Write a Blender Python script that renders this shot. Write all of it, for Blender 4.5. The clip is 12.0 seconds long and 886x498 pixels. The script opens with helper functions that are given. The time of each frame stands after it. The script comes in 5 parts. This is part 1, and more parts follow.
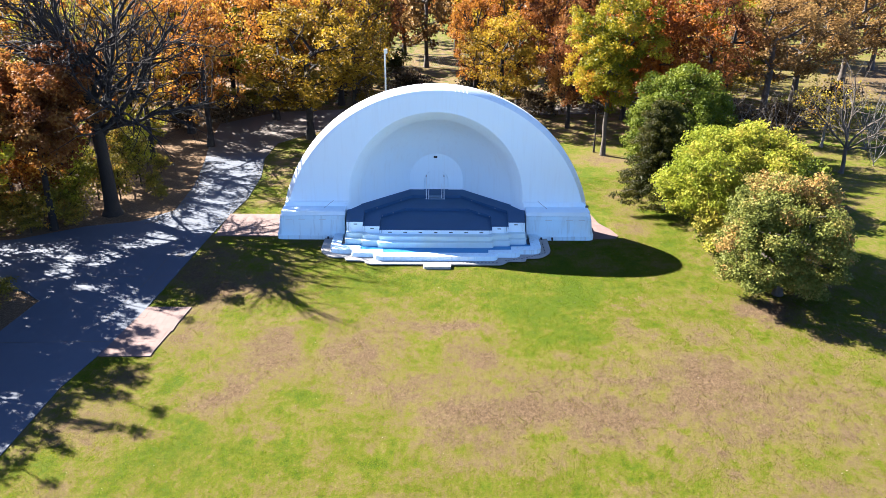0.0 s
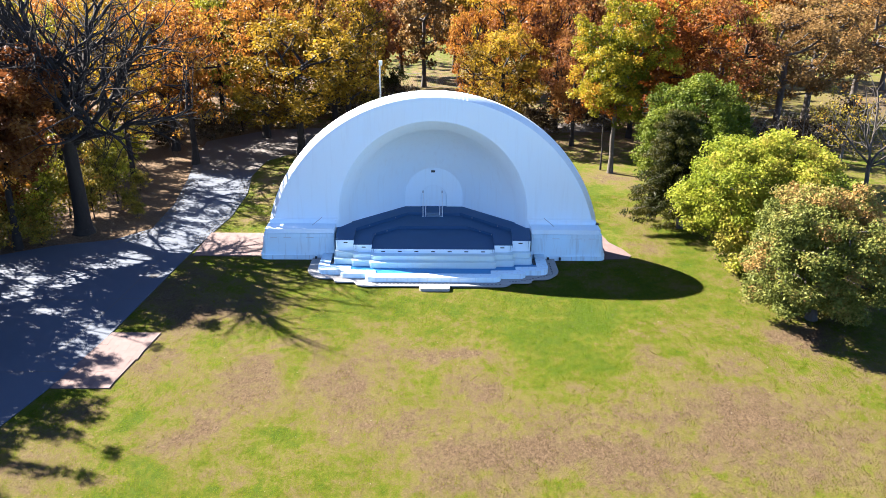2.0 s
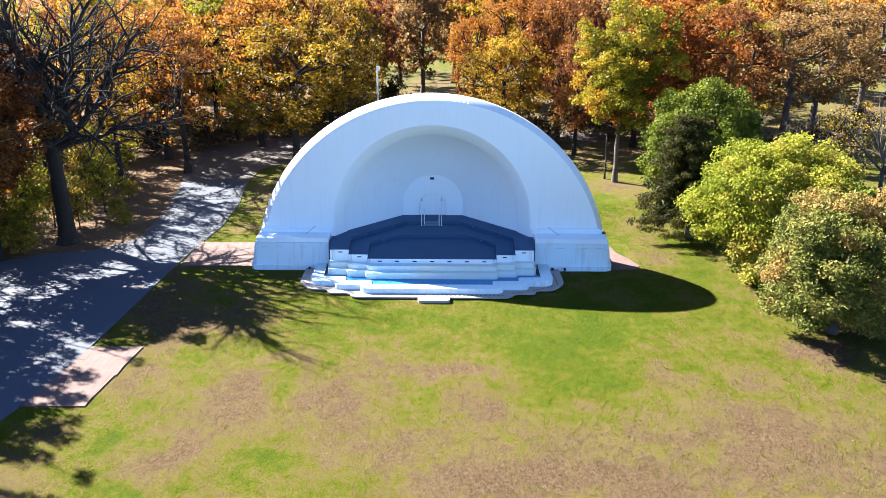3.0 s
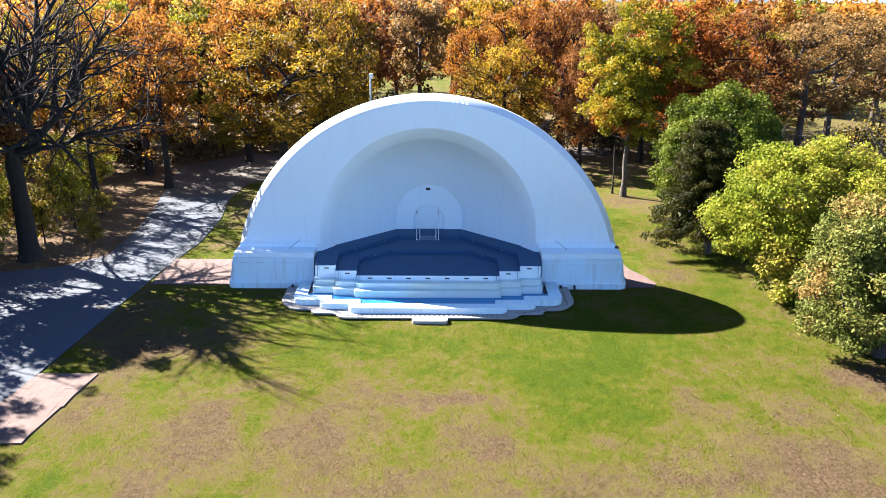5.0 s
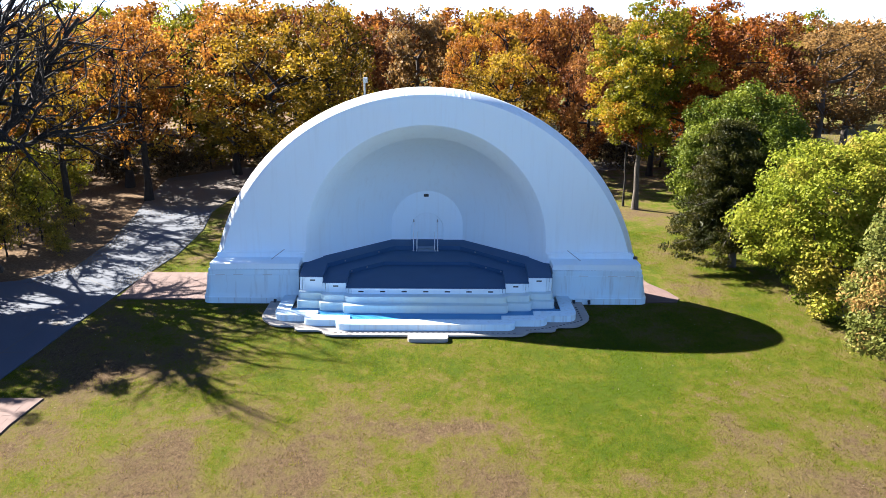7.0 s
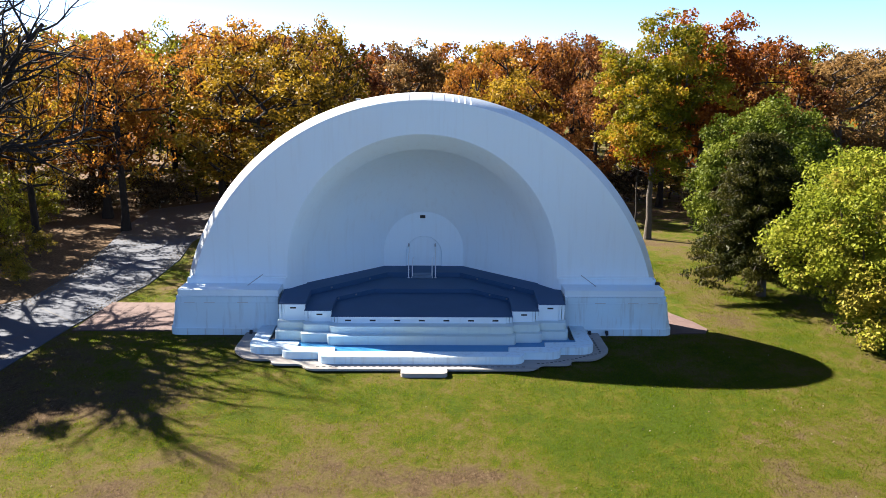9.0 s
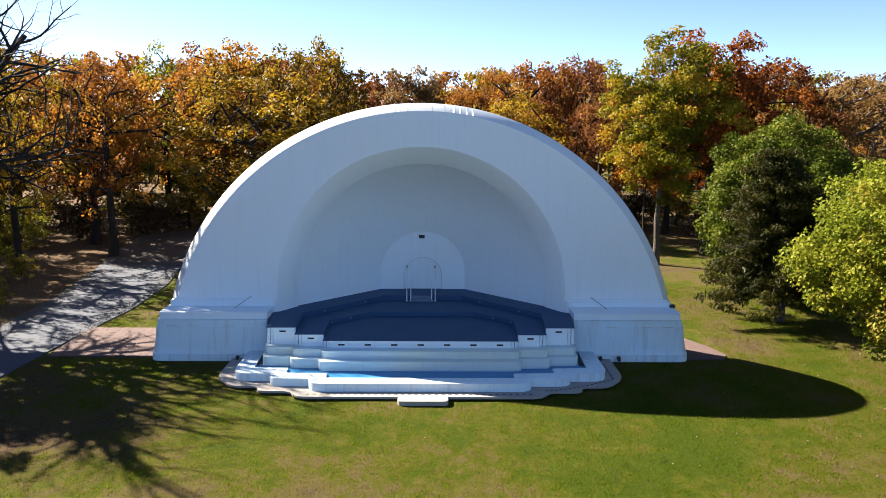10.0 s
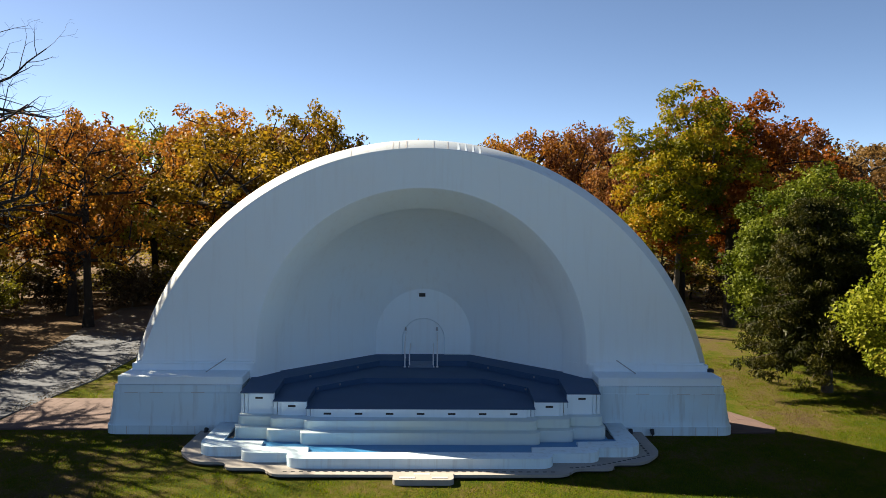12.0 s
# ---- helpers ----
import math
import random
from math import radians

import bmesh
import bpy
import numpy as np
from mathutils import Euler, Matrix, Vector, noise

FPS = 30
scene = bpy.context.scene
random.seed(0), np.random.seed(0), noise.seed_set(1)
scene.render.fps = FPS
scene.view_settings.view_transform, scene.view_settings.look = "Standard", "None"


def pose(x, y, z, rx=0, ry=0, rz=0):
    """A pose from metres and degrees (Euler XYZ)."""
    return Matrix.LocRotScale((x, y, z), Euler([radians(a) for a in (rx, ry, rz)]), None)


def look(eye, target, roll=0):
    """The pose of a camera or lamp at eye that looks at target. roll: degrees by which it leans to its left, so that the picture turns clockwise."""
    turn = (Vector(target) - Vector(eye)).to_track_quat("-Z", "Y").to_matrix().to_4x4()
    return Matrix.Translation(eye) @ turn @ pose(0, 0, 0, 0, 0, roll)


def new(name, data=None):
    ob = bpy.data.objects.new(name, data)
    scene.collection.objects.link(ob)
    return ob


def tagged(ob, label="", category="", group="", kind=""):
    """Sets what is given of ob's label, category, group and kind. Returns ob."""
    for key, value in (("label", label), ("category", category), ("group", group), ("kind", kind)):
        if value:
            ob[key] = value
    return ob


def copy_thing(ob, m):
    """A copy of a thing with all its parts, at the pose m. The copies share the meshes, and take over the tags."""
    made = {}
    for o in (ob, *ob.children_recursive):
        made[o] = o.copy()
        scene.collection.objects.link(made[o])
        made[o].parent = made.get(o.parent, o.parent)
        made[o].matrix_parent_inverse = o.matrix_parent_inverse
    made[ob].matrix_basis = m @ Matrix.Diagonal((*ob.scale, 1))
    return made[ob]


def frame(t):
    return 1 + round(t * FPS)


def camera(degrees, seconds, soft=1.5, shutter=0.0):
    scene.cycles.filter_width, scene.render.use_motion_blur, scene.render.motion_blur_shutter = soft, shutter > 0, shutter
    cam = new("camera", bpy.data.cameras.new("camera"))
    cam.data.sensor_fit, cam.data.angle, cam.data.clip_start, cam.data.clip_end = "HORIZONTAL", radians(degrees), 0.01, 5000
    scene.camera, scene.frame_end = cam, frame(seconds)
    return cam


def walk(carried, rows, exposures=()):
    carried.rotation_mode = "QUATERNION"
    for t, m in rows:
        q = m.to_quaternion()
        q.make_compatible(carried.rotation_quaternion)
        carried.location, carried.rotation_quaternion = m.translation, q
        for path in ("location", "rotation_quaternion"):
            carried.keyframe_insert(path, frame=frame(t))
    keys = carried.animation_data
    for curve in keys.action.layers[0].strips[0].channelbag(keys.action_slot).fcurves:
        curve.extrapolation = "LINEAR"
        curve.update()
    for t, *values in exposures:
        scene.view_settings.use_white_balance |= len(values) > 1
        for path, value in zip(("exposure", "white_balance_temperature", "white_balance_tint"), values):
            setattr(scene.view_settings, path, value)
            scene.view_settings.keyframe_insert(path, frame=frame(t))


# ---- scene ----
cam = camera(60.1, 12.0, soft=0.35)
METRES, EYE, TILT, LEAN, TURN = 27.0, 21.2, -23.2, -0.3, 0.0
ROWS = [
    (0.0, 0.0, 0.0, 0.0, 0.0, 0.0, -0.0),
    (0.5, -0.0006, 0.0415, -0.0048, -0.04, 0.54, -0.01),
    (1.0, -0.0004, 0.0833, -0.0094, -0.07, 1.08, -0.01),
    (1.5, -0.0001, 0.1248, -0.0142, -0.12, 1.62, -0.0),
    (2.0, -0.0002, 0.1665, -0.0188, -0.15, 2.14, -0.01),
    (2.5, -0.0, 0.2087, -0.0225, -0.18, 2.67, -0.01),
    (3.0, -0.0006, 0.251, -0.0255, -0.21, 3.2, -0.01),
    (3.5, 0.0012, 0.2931, -0.0288, -0.25, 3.71, 0.01),
    (5.5, 0.0022, 0.461, -0.0429, -0.38, 5.7, 0.08),
    (6.0, 0.001, 0.5026, -0.0469, -0.42, 6.21, 0.08),
    (6.5, 0.0006, 0.5434, -0.0508, -0.45, 6.71, 0.09),
    (7.0, 0.0005, 0.5849, -0.0553, -0.48, 7.21, 0.08),
    (9.0, 0.0021, 0.7528, -0.0742, -0.58, 10.78, 0.18),
    (9.5, 0.0018, 0.7945, -0.0788, -0.6, 12.03, 0.18),
    (10.0, 0.0014, 0.8361, -0.0824, -0.62, 13.38, 0.2),
    (10.5, -0.0, 0.8764, -0.0859, -0.63, 14.74, 0.2),
    (11.0, -0.0015, 0.9162, -0.0895, -0.64, 16.32, 0.2),
    (11.5, -0.0023, 0.9555, -0.0919, -0.65, 18.21, 0.21),
    (12.0, -0.002, 0.9952, -0.0944, -0.63, 20.07, 0.2),
]
EXPOSURES = [(0, 3.34, 5390, 12), (3.5, 3.26, 5400, 11.5), (7, 2.94, 5480, 11), (9, 2.58, 5700, 12), (11, 2.28, 6100, 12), (11.5, 2.16, 6250, 11), (12, 1.90, 6420, 7)]
walk(cam, [(t, pose(0.53, 0, EYE, TILT, LEAN, TURN) @ pose(METRES * x, METRES * y, METRES * z, 90 + pitch, roll, yaw)) for t, x, y, z, yaw, pitch, roll in ROWS], EXPOSURES)

# ---------- world and sun ----------
SUN_WAY = Vector((-1.15, 0.735, 1.0)).normalized()          # towards the sun
SUN_ELEVATION = math.asin(SUN_WAY.z)
world = bpy.data.worlds.new("sky")
scene.world = world
world.use_nodes = True
sky = world.node_tree.nodes.new("ShaderNodeTexSky")
sky.sky_type = "NISHITA"
sky.sun_disc = False
sky.sun_elevation = SUN_ELEVATION
sky.sun_rotation = math.atan2(SUN_WAY.x, SUN_WAY.y)
sky.altitude = 300
sky.air_density, sky.dust_density, sky.ozone_density = 0.41, 0.2, 0.0
back = world.node_tree.nodes["Background"]
back.inputs["Strength"].default_value = 0.05
world.node_tree.links.new(sky.outputs[0], back.inputs["Color"])

sun_data = bpy.data.lights.new("sun", "SUN")
sun_data.energy = 5.0
sun_data.angle = radians(0.55)
sun_data.color = (1.0, 0.83, 0.61)
sun = new("sun", sun_data)
sun.matrix_world = look(SUN_WAY * 200, (0, 0, 0))


# ---------- materials ----------
def nodes_of(name):
    m = bpy.data.materials.new(name)
    m.use_nodes = True
    return m, m.node_tree.nodes, m.node_tree.links, m.node_tree.nodes["Principled BSDF"]


def noise_node(n, l, vec, scale, detail=4.0, rough=0.55, distort=0.0):
    t = n.new("ShaderNodeTexNoise")
    t.inputs["Scale"].default_value = scale
    t.inputs["Detail"].default_value = detail
    t.inputs["Roughness"].default_value = rough
    t.inputs["Distortion"].default_value = distort
    if vec is not None:
        l.new(vec, t.inputs["Vector"])
    return t.outputs["Fac"]


def ramp(n, l, fac, stops):
    r = n.new("ShaderNodeValToRGB")
    while len(r.color_ramp.elements) < len(stops):
        r.color_ramp.elements.new(0.5)
    for e, (p, c) in zip(r.color_ramp.elements, stops):
        e.position = p
        e.color = (*c, 1)
    l.new(fac, r.inputs["Fac"])
    return r.outputs["Color"]


def mix(n, l, fac, a, b, how="MIX"):
    m = n.new("ShaderNodeMix")
    m.data_type = "RGBA"
    m.blend_type = how
    for socket, v in ((m.inputs[0], fac), (m.inputs[6], a), (m.inputs[7], b)):
        if hasattr(v, "is_linked"):
            l.new(v, socket)
        elif isinstance(v, (int, float)):
            socket.default_value = v
        else:
            socket.default_value = (*v, 1)
    return m.outputs[2]


def maths(n, l, how, a, b=0.0):
    m = n.new("ShaderNodeMath")
    m.operation = how
    for socket, v in ((m.inputs[0], a), (m.inputs[1], b)):
        if hasattr(v, "is_linked"):
            l.new(v, socket)
        else:
            socket.default_value = v
    return m.outputs[0]


def stretched(n, l, scale):
    """Object coordinates scaled by axis."""
    c = n.new("ShaderNodeTexCoord")
    m = n.new("ShaderNodeMapping")
    m.inputs["Scale"].default_value = scale
    l.new(c.outputs["Object"], m.inputs["Vector"])
    return m.outputs["Vector"]


def bump(n, l, bsdf, height, strength=0.3, distance=0.02):
    b = n.new("ShaderNodeBump")
    b.inputs["Strength"].default_value = strength
    b.inputs["Distance"].default_value = distance
    l.new(height, b.inputs["Height"])
    l.new(b.outputs["Normal"], bsdf.inputs["Normal"])


def mottled(name, dark, light, scale=3.0, rough=0.8, fine=40.0, relief=0.25, distance=0.01, metal=0.0, stretch=(1, 1, 1)):
    m, n, l, b = nodes_of(name)
    v = stretched(n, l, stretch)
    big, small = noise_node(n, l, v, scale), noise_node(n, l, v, fine, 3)
    col = mix(n, l, big, dark, light)
    col = mix(n, l, maths(n, l, "MULTIPLY", small, 0.35), col, dark)
    l.new(col, b.inputs["Base Color"])
    b.inputs["Roughness"].default_value = rough
    b.inputs["Metallic"].default_value = metal
    bump(n, l, b, small, relief, distance)
    return m


def painted_concrete(name, base, stain, streak, amount):
    """Painted concrete with rain streaks running down and blotches."""
    m, n, l, b = nodes_of(name)
    v = stretched(n, l, (1, 1, 1))
    down = stretched(n, l, (3.2, 3.2, 0.22))
    broad = ramp(n, l, noise_node(n, l, v, 0.16, 3, 0.5), [(0.38, (0, 0, 0)), (0.68, (1, 1, 1))])
    blotch = ramp(n, l, noise_node(n, l, v, 0.55, 5), [(0.42, (0, 0, 0)), (0.72, (1, 1, 1))])
    run = ramp(n, l, noise_node(n, l, down, 1.3, 5, 0.6), [(0.52, (0, 0, 0)), (0.74, (1, 1, 1))])
    col = mix(n, l, maths(n, l, "MULTIPLY", broad, 0.5), base, stain)
    col = mix(n, l, maths(n, l, "MULTIPLY", blotch, amount), col, stain)
    col = mix(n, l, maths(n, l, "MULTIPLY", run, amount), col, streak)
    l.new(col, b.inputs["Base Color"])
    b.inputs["Roughness"].default_value = 0.62
    bump(n, l, b, noise_node(n, l, v, 22, 4), 0.12, 0.01)
    return m


# blue of the skylight is put into the base of these white paints
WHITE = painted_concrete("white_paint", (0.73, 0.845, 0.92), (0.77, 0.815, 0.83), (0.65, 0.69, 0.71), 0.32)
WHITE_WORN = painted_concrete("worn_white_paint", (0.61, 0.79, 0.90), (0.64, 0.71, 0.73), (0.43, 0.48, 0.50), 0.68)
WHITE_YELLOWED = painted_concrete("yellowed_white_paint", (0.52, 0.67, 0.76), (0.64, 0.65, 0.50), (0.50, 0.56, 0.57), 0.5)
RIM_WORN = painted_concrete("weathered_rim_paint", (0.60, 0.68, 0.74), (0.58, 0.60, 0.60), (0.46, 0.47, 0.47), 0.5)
STAGE = mottled("stage_paint", (0.018, 0.056, 0.130), (0.030, 0.082, 0.180), 0.8, 0.7, 30, 0.15)
POOL = mottled("pool_paint", (0.03, 0.165, 0.38), (0.06, 0.25, 0.48), 0.9, 0.35, 14, 0.08)
STEP_PAINT = mottled("worn_step_paint", (0.09, 0.13, 0.19), (0.19, 0.25, 0.33), 3, 0.7)
DULL = mottled("dull_metal", (0.12, 0.14, 0.17), (0.20, 0.22, 0.25), 6, 0.6)
GREYED = mottled("greyed_paint", (0.42, 0.42, 0.42), (0.60, 0.60, 0.60), 2, 0.8)
SLAB = mottled("weathered_concrete", (0.2206, 0.2059, 0.1912), (0.3824, 0.3676, 0.3456), 1.6, 0.9, 25, 0.4)
DARK = mottled("dark_metal", (0.012, 0.012, 0.014), (0.03, 0.03, 0.033), 6, 0.6)
RAIL = mottled("white_rail_paint", (0.70, 0.71, 0.72), (0.82, 0.82, 0.82), 6, 0.4)
GALV = mottled("galvanised_steel", (0.2941, 0.3015, 0.3088), (0.4265, 0.4265, 0.4265), 5, 0.5, metal=0.3)
BARK = mottled("bark", (0.0331, 0.0272, 0.0221), (0.0956, 0.0794, 0.0647), 2.2, 0.95, 18, 0.9, 0.04, stretch=(2, 2, 0.5))
BARK_DARK = mottled("dark_bark", (0.00429, 0.00274, 0.00173), (0.0207, 0.0137, 0.0091), 4.5, 0.95, 18, 0.9, 0.04, stretch=(2, 2, 0.5))
BARK_PALE = mottled("pale_bark", (0.0735, 0.0662, 0.0588), (0.1838, 0.1691, 0.1471), 2.2, 0.95, 18, 0.9, 0.04, stretch=(2, 2, 0.5))


def road_material():
    m, n, l, b = nodes_of("worn_concrete_road")
    v = stretched(n, l, (1, 1, 1))
    along = stretched(n, l, (0.9, 0.16, 1))
    # skylit shade's blue is put into the road's base tones
    col = mix(n, l, noise_node(n, l, v, 0.35, 6, 0.65), (0.032, 0.045, 0.073), (0.055, 0.068, 0.095))
    tracks = ramp(n, l, noise_node(n, l, along, 1.1, 5), [(0.5, (0, 0, 0)), (0.7, (1, 1, 1))])
    col = mix(n, l, maths(n, l, "MULTIPLY", tracks, 0.45), col, (0.039, 0.050, 0.073))
    col = mix(n, l, maths(n, l, "MULTIPLY", noise_node(n, l, v, 45, 3), 0.3), col, (0.036, 0.039, 0.049))
    l.new(col, b.inputs["Base Color"])
    xyz = n.new("ShaderNodeSeparateXYZ")
    l.new(v, xyz.inputs[0])
    strewn = maths(n, l, "ADD", maths(n, l, "MULTIPLY", maths(n, l, "SUBTRACT", xyz.outputs["Y"], 71.5), 0.16), noise_node(n, l, v, 0.8, 6, 0.75))
    leaves = ramp(n, l, noise_node(n, l, v, 6, 5, 0.8), [(0.3, (0.0433, 0.0338, 0.0271)), (0.7, (0.108, 0.0868, 0.0662))])
    col = mix(n, l, ramp(n, l, strewn, [(0.5, (0, 0, 0)), (0.8, (0.85, 0.85, 0.85))]), col, leaves)
    l.new(col, b.inputs["Base Color"])
    b.inputs["Roughness"].default_value = 0.85
    bump(n, l, b, noise_node(n, l, v, 40, 3), 0.4, 0.01)
    return m


def paver_material():
    m, n, l, b = nodes_of("pink_pavers")
    v = stretched(n, l, (1, 1, 1))
    o = n.new("ShaderNodeObjectInfo")
    col = ramp(n, l, o.outputs["Random"], [(0.0, (0.083, 0.0511, 0.0446)), (0.5, (0.0976, 0.061, 0.0545)), (1.0, (0.113, 0.074, 0.0675))])
    col = mix(n, l, maths(n, l, "MULTIPLY", noise_node(n, l, v, 1.2, 5), 0.6), col, (0.0976, 0.0662, 0.061))
    col = mix(n, l, maths(n, l, "MULTIPLY", noise_node(n, l, v, 30, 3), 0.3), col, (0.0649, 0.0381, 0.0342))
    l.new(col, b.inputs["Base Color"])
    b.inputs["Roughness"].default_value = 0.9
    bump(n, l, b, noise_node(n, l, v, 35, 3), 0.3, 0.01)
    return m


ROAD, PAVER = road_material(), paver_material()


def ground_material():
    """Lawn worn to straw and soil where the mesh's own 'bare' value is high, leaf litter where 'litter' is high."""
    m, n, l, b = nodes_of("lawn")
    v = stretched(n, l, (1, 1, 1))
    flat = stretched(n, l, (1, 0.6, 1))

    def value(name):
        a = n.new("ShaderNodeAttribute")
        a.attribute_name = name
        return a.outputs["Fac"]

    def swing(fac, k):
        return maths(n, l, "MULTIPLY", maths(n, l, "SUBTRACT", fac, 0.5), k)
    mid, patchy, fine = noise_node(n, l, v, 0.9, 5, 0.6), noise_node(n, l, flat, 3.4, 6, 0.7), noise_node(n, l, v, 13, 6, 0.85)
    wear = maths(n, l, "ADD", value("bare"), swing(mid, 0.7))
    wear = maths(n, l, "ADD", wear, swing(patchy, 1.25))
    wear = maths(n, l, "ADD", wear, swing(fine, 1.15))
    green = ramp(n, l, wear, [(0.0, (0.035, 0.055, 0.0009)), (0.22, (0.056, 0.066, 0.0018)), (0.45, (0.077, 0.070, 0.0100))])
    straw = ramp(n, l, fine, [(0.34, (0.042, 0.031, 0.013)), (0.64, (0.120, 0.090, 0.045))])
    soil = ramp(n, l, noise_node(n, l, flat, 9, 6, 0.85), [(0.36, (0.026, 0.017, 0.009)), (0.5, (0.072, 0.048, 0.026)), (0.64, (0.120, 0.086, 0.050))])
    col = mix(n, l, ramp(n, l, wear, [(0.30, (0, 0, 0)), (0.70, (1, 1, 1))]), green, straw)
    col = mix(n, l, ramp(n, l, wear, [(0.58, (0, 0, 0)), (0.88, (1, 1, 1))]), col, soil)
    leafy = ramp(n, l, noise_node(n, l, v, 7, 5, 0.8), [(0.3, (0.045, 0.030, 0.0175)), (0.55, (0.118, 0.079, 0.045)), (0.75, (0.220, 0.164, 0.098))])
    cover = maths(n, l, "ADD", value("litter"), swing(mid, 1.2))
    col = mix(n, l, ramp(n, l, cover, [(0.35, (0, 0, 0)), (0.65, (1, 1, 1))]), col, leafy)
    l.new(col, b.inputs["Base Color"])
    b.inputs["Roughness"].default_value = 1.0
    b.inputs["Specular IOR Level"].default_value = 0.1
    bump(n, l, b, maths(n, l, "ADD", maths(n, l, "MULTIPLY", patchy, 0.5), fine), 0.9, 0.09)
    return m


LAWN = ground_material()


def leaf_material(name, stops, through_light=0.4):
    """Leaves: tone by clump and by single leaf, with light shining through."""
    m, n, l, b = nodes_of(name)
    a = n.new("ShaderNodeAttribute")
    a.attribute_name = "tone"
    o = n.new("ShaderNodeObjectInfo")
    shift = maths(n, l, "MULTIPLY", maths(n, l, "SUBTRACT", o.outputs["Random"], 0.5), 0.22)
    col = ramp(n, l, maths(n, l, "ADD", a.outputs["Fac"], shift), stops)
    l.new(col, b.inputs["Base Color"])
    b.inputs["Roughness"].default_value = 0.5
    b.inputs["Specular IOR Level"].default_value = 0.1
    t = n.new("ShaderNodeBsdfTranslucent")
    l.new(col, t.inputs["Color"])
    s = n.new("ShaderNodeMixShader")
    s.inputs[0].default_value = through_light
    l.new(b.outputs[0], s.inputs[1])
    l.new(t.outputs[0], s.inputs[2])
    l.new(s.outputs[0], n["Material Output"].inputs["Surface"])
    return m


LEAF_RUST = leaf_material("rust_leaves", [(0.0, (0.1158, 0.04005, 0.00757)), (0.35, (0.2324, 0.0906, 0.01185)), (0.7, (0.3171, 0.1447, 0.01686)), (1.0, (0.359, 0.2243, 0.02956))], 0.48)
LEAF_OCHRE = leaf_material("ochre_leaves", [(0.0, (0.083, 0.05497, 0.004258)), (0.3, (0.1796, 0.1098, 0.007118)), (0.65, (0.2761, 0.1713, 0.009979)), (1.0, (0.3418, 0.2378, 0.01421))], 0.46)
LEAF_RED = leaf_material("russet_leaves", [(0.0, (0.08671, 0.03043, 0.009776)), (0.5, (0.1819, 0.06792, 0.0164)), (1.0, (0.2507, 0.1266, 0.02865))], 0.42)
LEAF_TAN = leaf_material("tan_leaves", [(0.0, (0.0943, 0.0513, 0.01509)), (0.5, (0.1773, 0.1041, 0.03244)), (1.0, (0.249, 0.1584, 0.05432))], 0.42)
LEAF_OLIVE = leaf_material("olive_leaves", [(0.0, (0.0988, 0.0934, 0.00582)), (0.5, (0.212, 0.203, 0.0117)), (1.0, (0.339, 0.309, 0.0175))])
LEAF_FLAME = leaf_material("flame_leaves", [(0.0, (0.1144, 0.03047, 0.004655)), (0.5, (0.2403, 0.07469, 0.007335)), (1.0, (0.2975, 0.1324, 0.01437))], 0.42)
LEAF_LIME = leaf_material("yellow_green_leaves", [(0.0, (0.1071, 0.1404, 0.008316)), (0.45, (0.1842, 0.2132, 0.01351)), (0.8, (0.2517, 0.2547, 0.02079)), (1.0, (0.2796, 0.2368, 0.03326))], 0.42)
LEAF_GREEN = leaf_material("green_leaves", [(0.0, (0.03481, 0.05184, 0.003404)), (0.5, (0.07743, 0.1016, 0.006071)), (1.0, (0.1274, 0.1466, 0.0118))], 0.30)
LEAF_TURNING = leaf_material("turning_leaves", [(0.0, (0.06975, 0.08525, 0.01382)), (0.5, (0.1485, 0.1567, 0.03226)), (0.8, (0.225, 0.1786, 0.04838)), (1.0, (0.3037, 0.1325, 0.04838))], 0.35)
LEAF_TALL = leaf_material("yellowing_leaves", [(0.0, (0.07397, 0.0807, 0.002887)), (0.4, (0.1619, 0.1498, 0.005145)), (0.75, (0.263, 0.2103, 0.008618)), (1.0, (0.3054, 0.1434, 0.008618))], 0.40)
LEAF_CEDAR = leaf_material("cedar_needles", [(0.0, (0.01024, 0.01367, 0.001267)), (0.5, (0.02552, 0.02868, 0.002324)), (1.0, (0.05095, 0.04566, 0.00477))], 0.2)
LEAF_SHRUB = leaf_material("shrub_leaves", [(0.0, (0.0979, 0.0861, 0.0112)), (0.5, (0.226, 0.179, 0.0223)), (0.85, (0.346, 0.241, 0.0279)), (1.0, (0.377, 0.152, 0.024))])
LEAF_BROWN = leaf_material("brown_leaves", [(0.0, (0.02507, 0.01705, 0.009023)), (0.5, (0.06016, 0.0426, 0.02256)), (1.0, (0.1103, 0.08271, 0.0401))], 0.3)
GRASS = leaf_material("grass_blades", [(0.0, (0.070, 0.112, 0.0010)), (0.24, (0.106, 0.122, 0.0022)), (0.42, (0.118, 0.107, 0.011)), (0.60, (0.1176, 0.08925, 0.0399)), (1.0, (0.0945, 0.0672, 0.0378))], 0.68)
LITTER = leaf_material("fallen_leaves", [(0.0, (0.1007, 0.07273, 0.03916)), (0.5, (0.1538, 0.1259, 0.07829)), (1.0, (0.2098, 0.1902, 0.1455))], 0.1)


# ---------- helpers for meshes ----------
def thing(name, label, category, group="", kind="", at=(0, 0, 0)):
    e = new(name)
    e.empty_display_size = 0.3
    e.location = at
    return tagged(e, label, category, group, kind)


def link_mesh(name, me, material, parent=None, label="", smooth=None):
    me.materials.append(material)
    if smooth is not None:
        me.shade_smooth()
        me.set_sharp_from_angle(angle=radians(smooth))
    ob = new(name, me)
    if parent is not None:
        ob.parent = parent
    return tagged(ob, label)


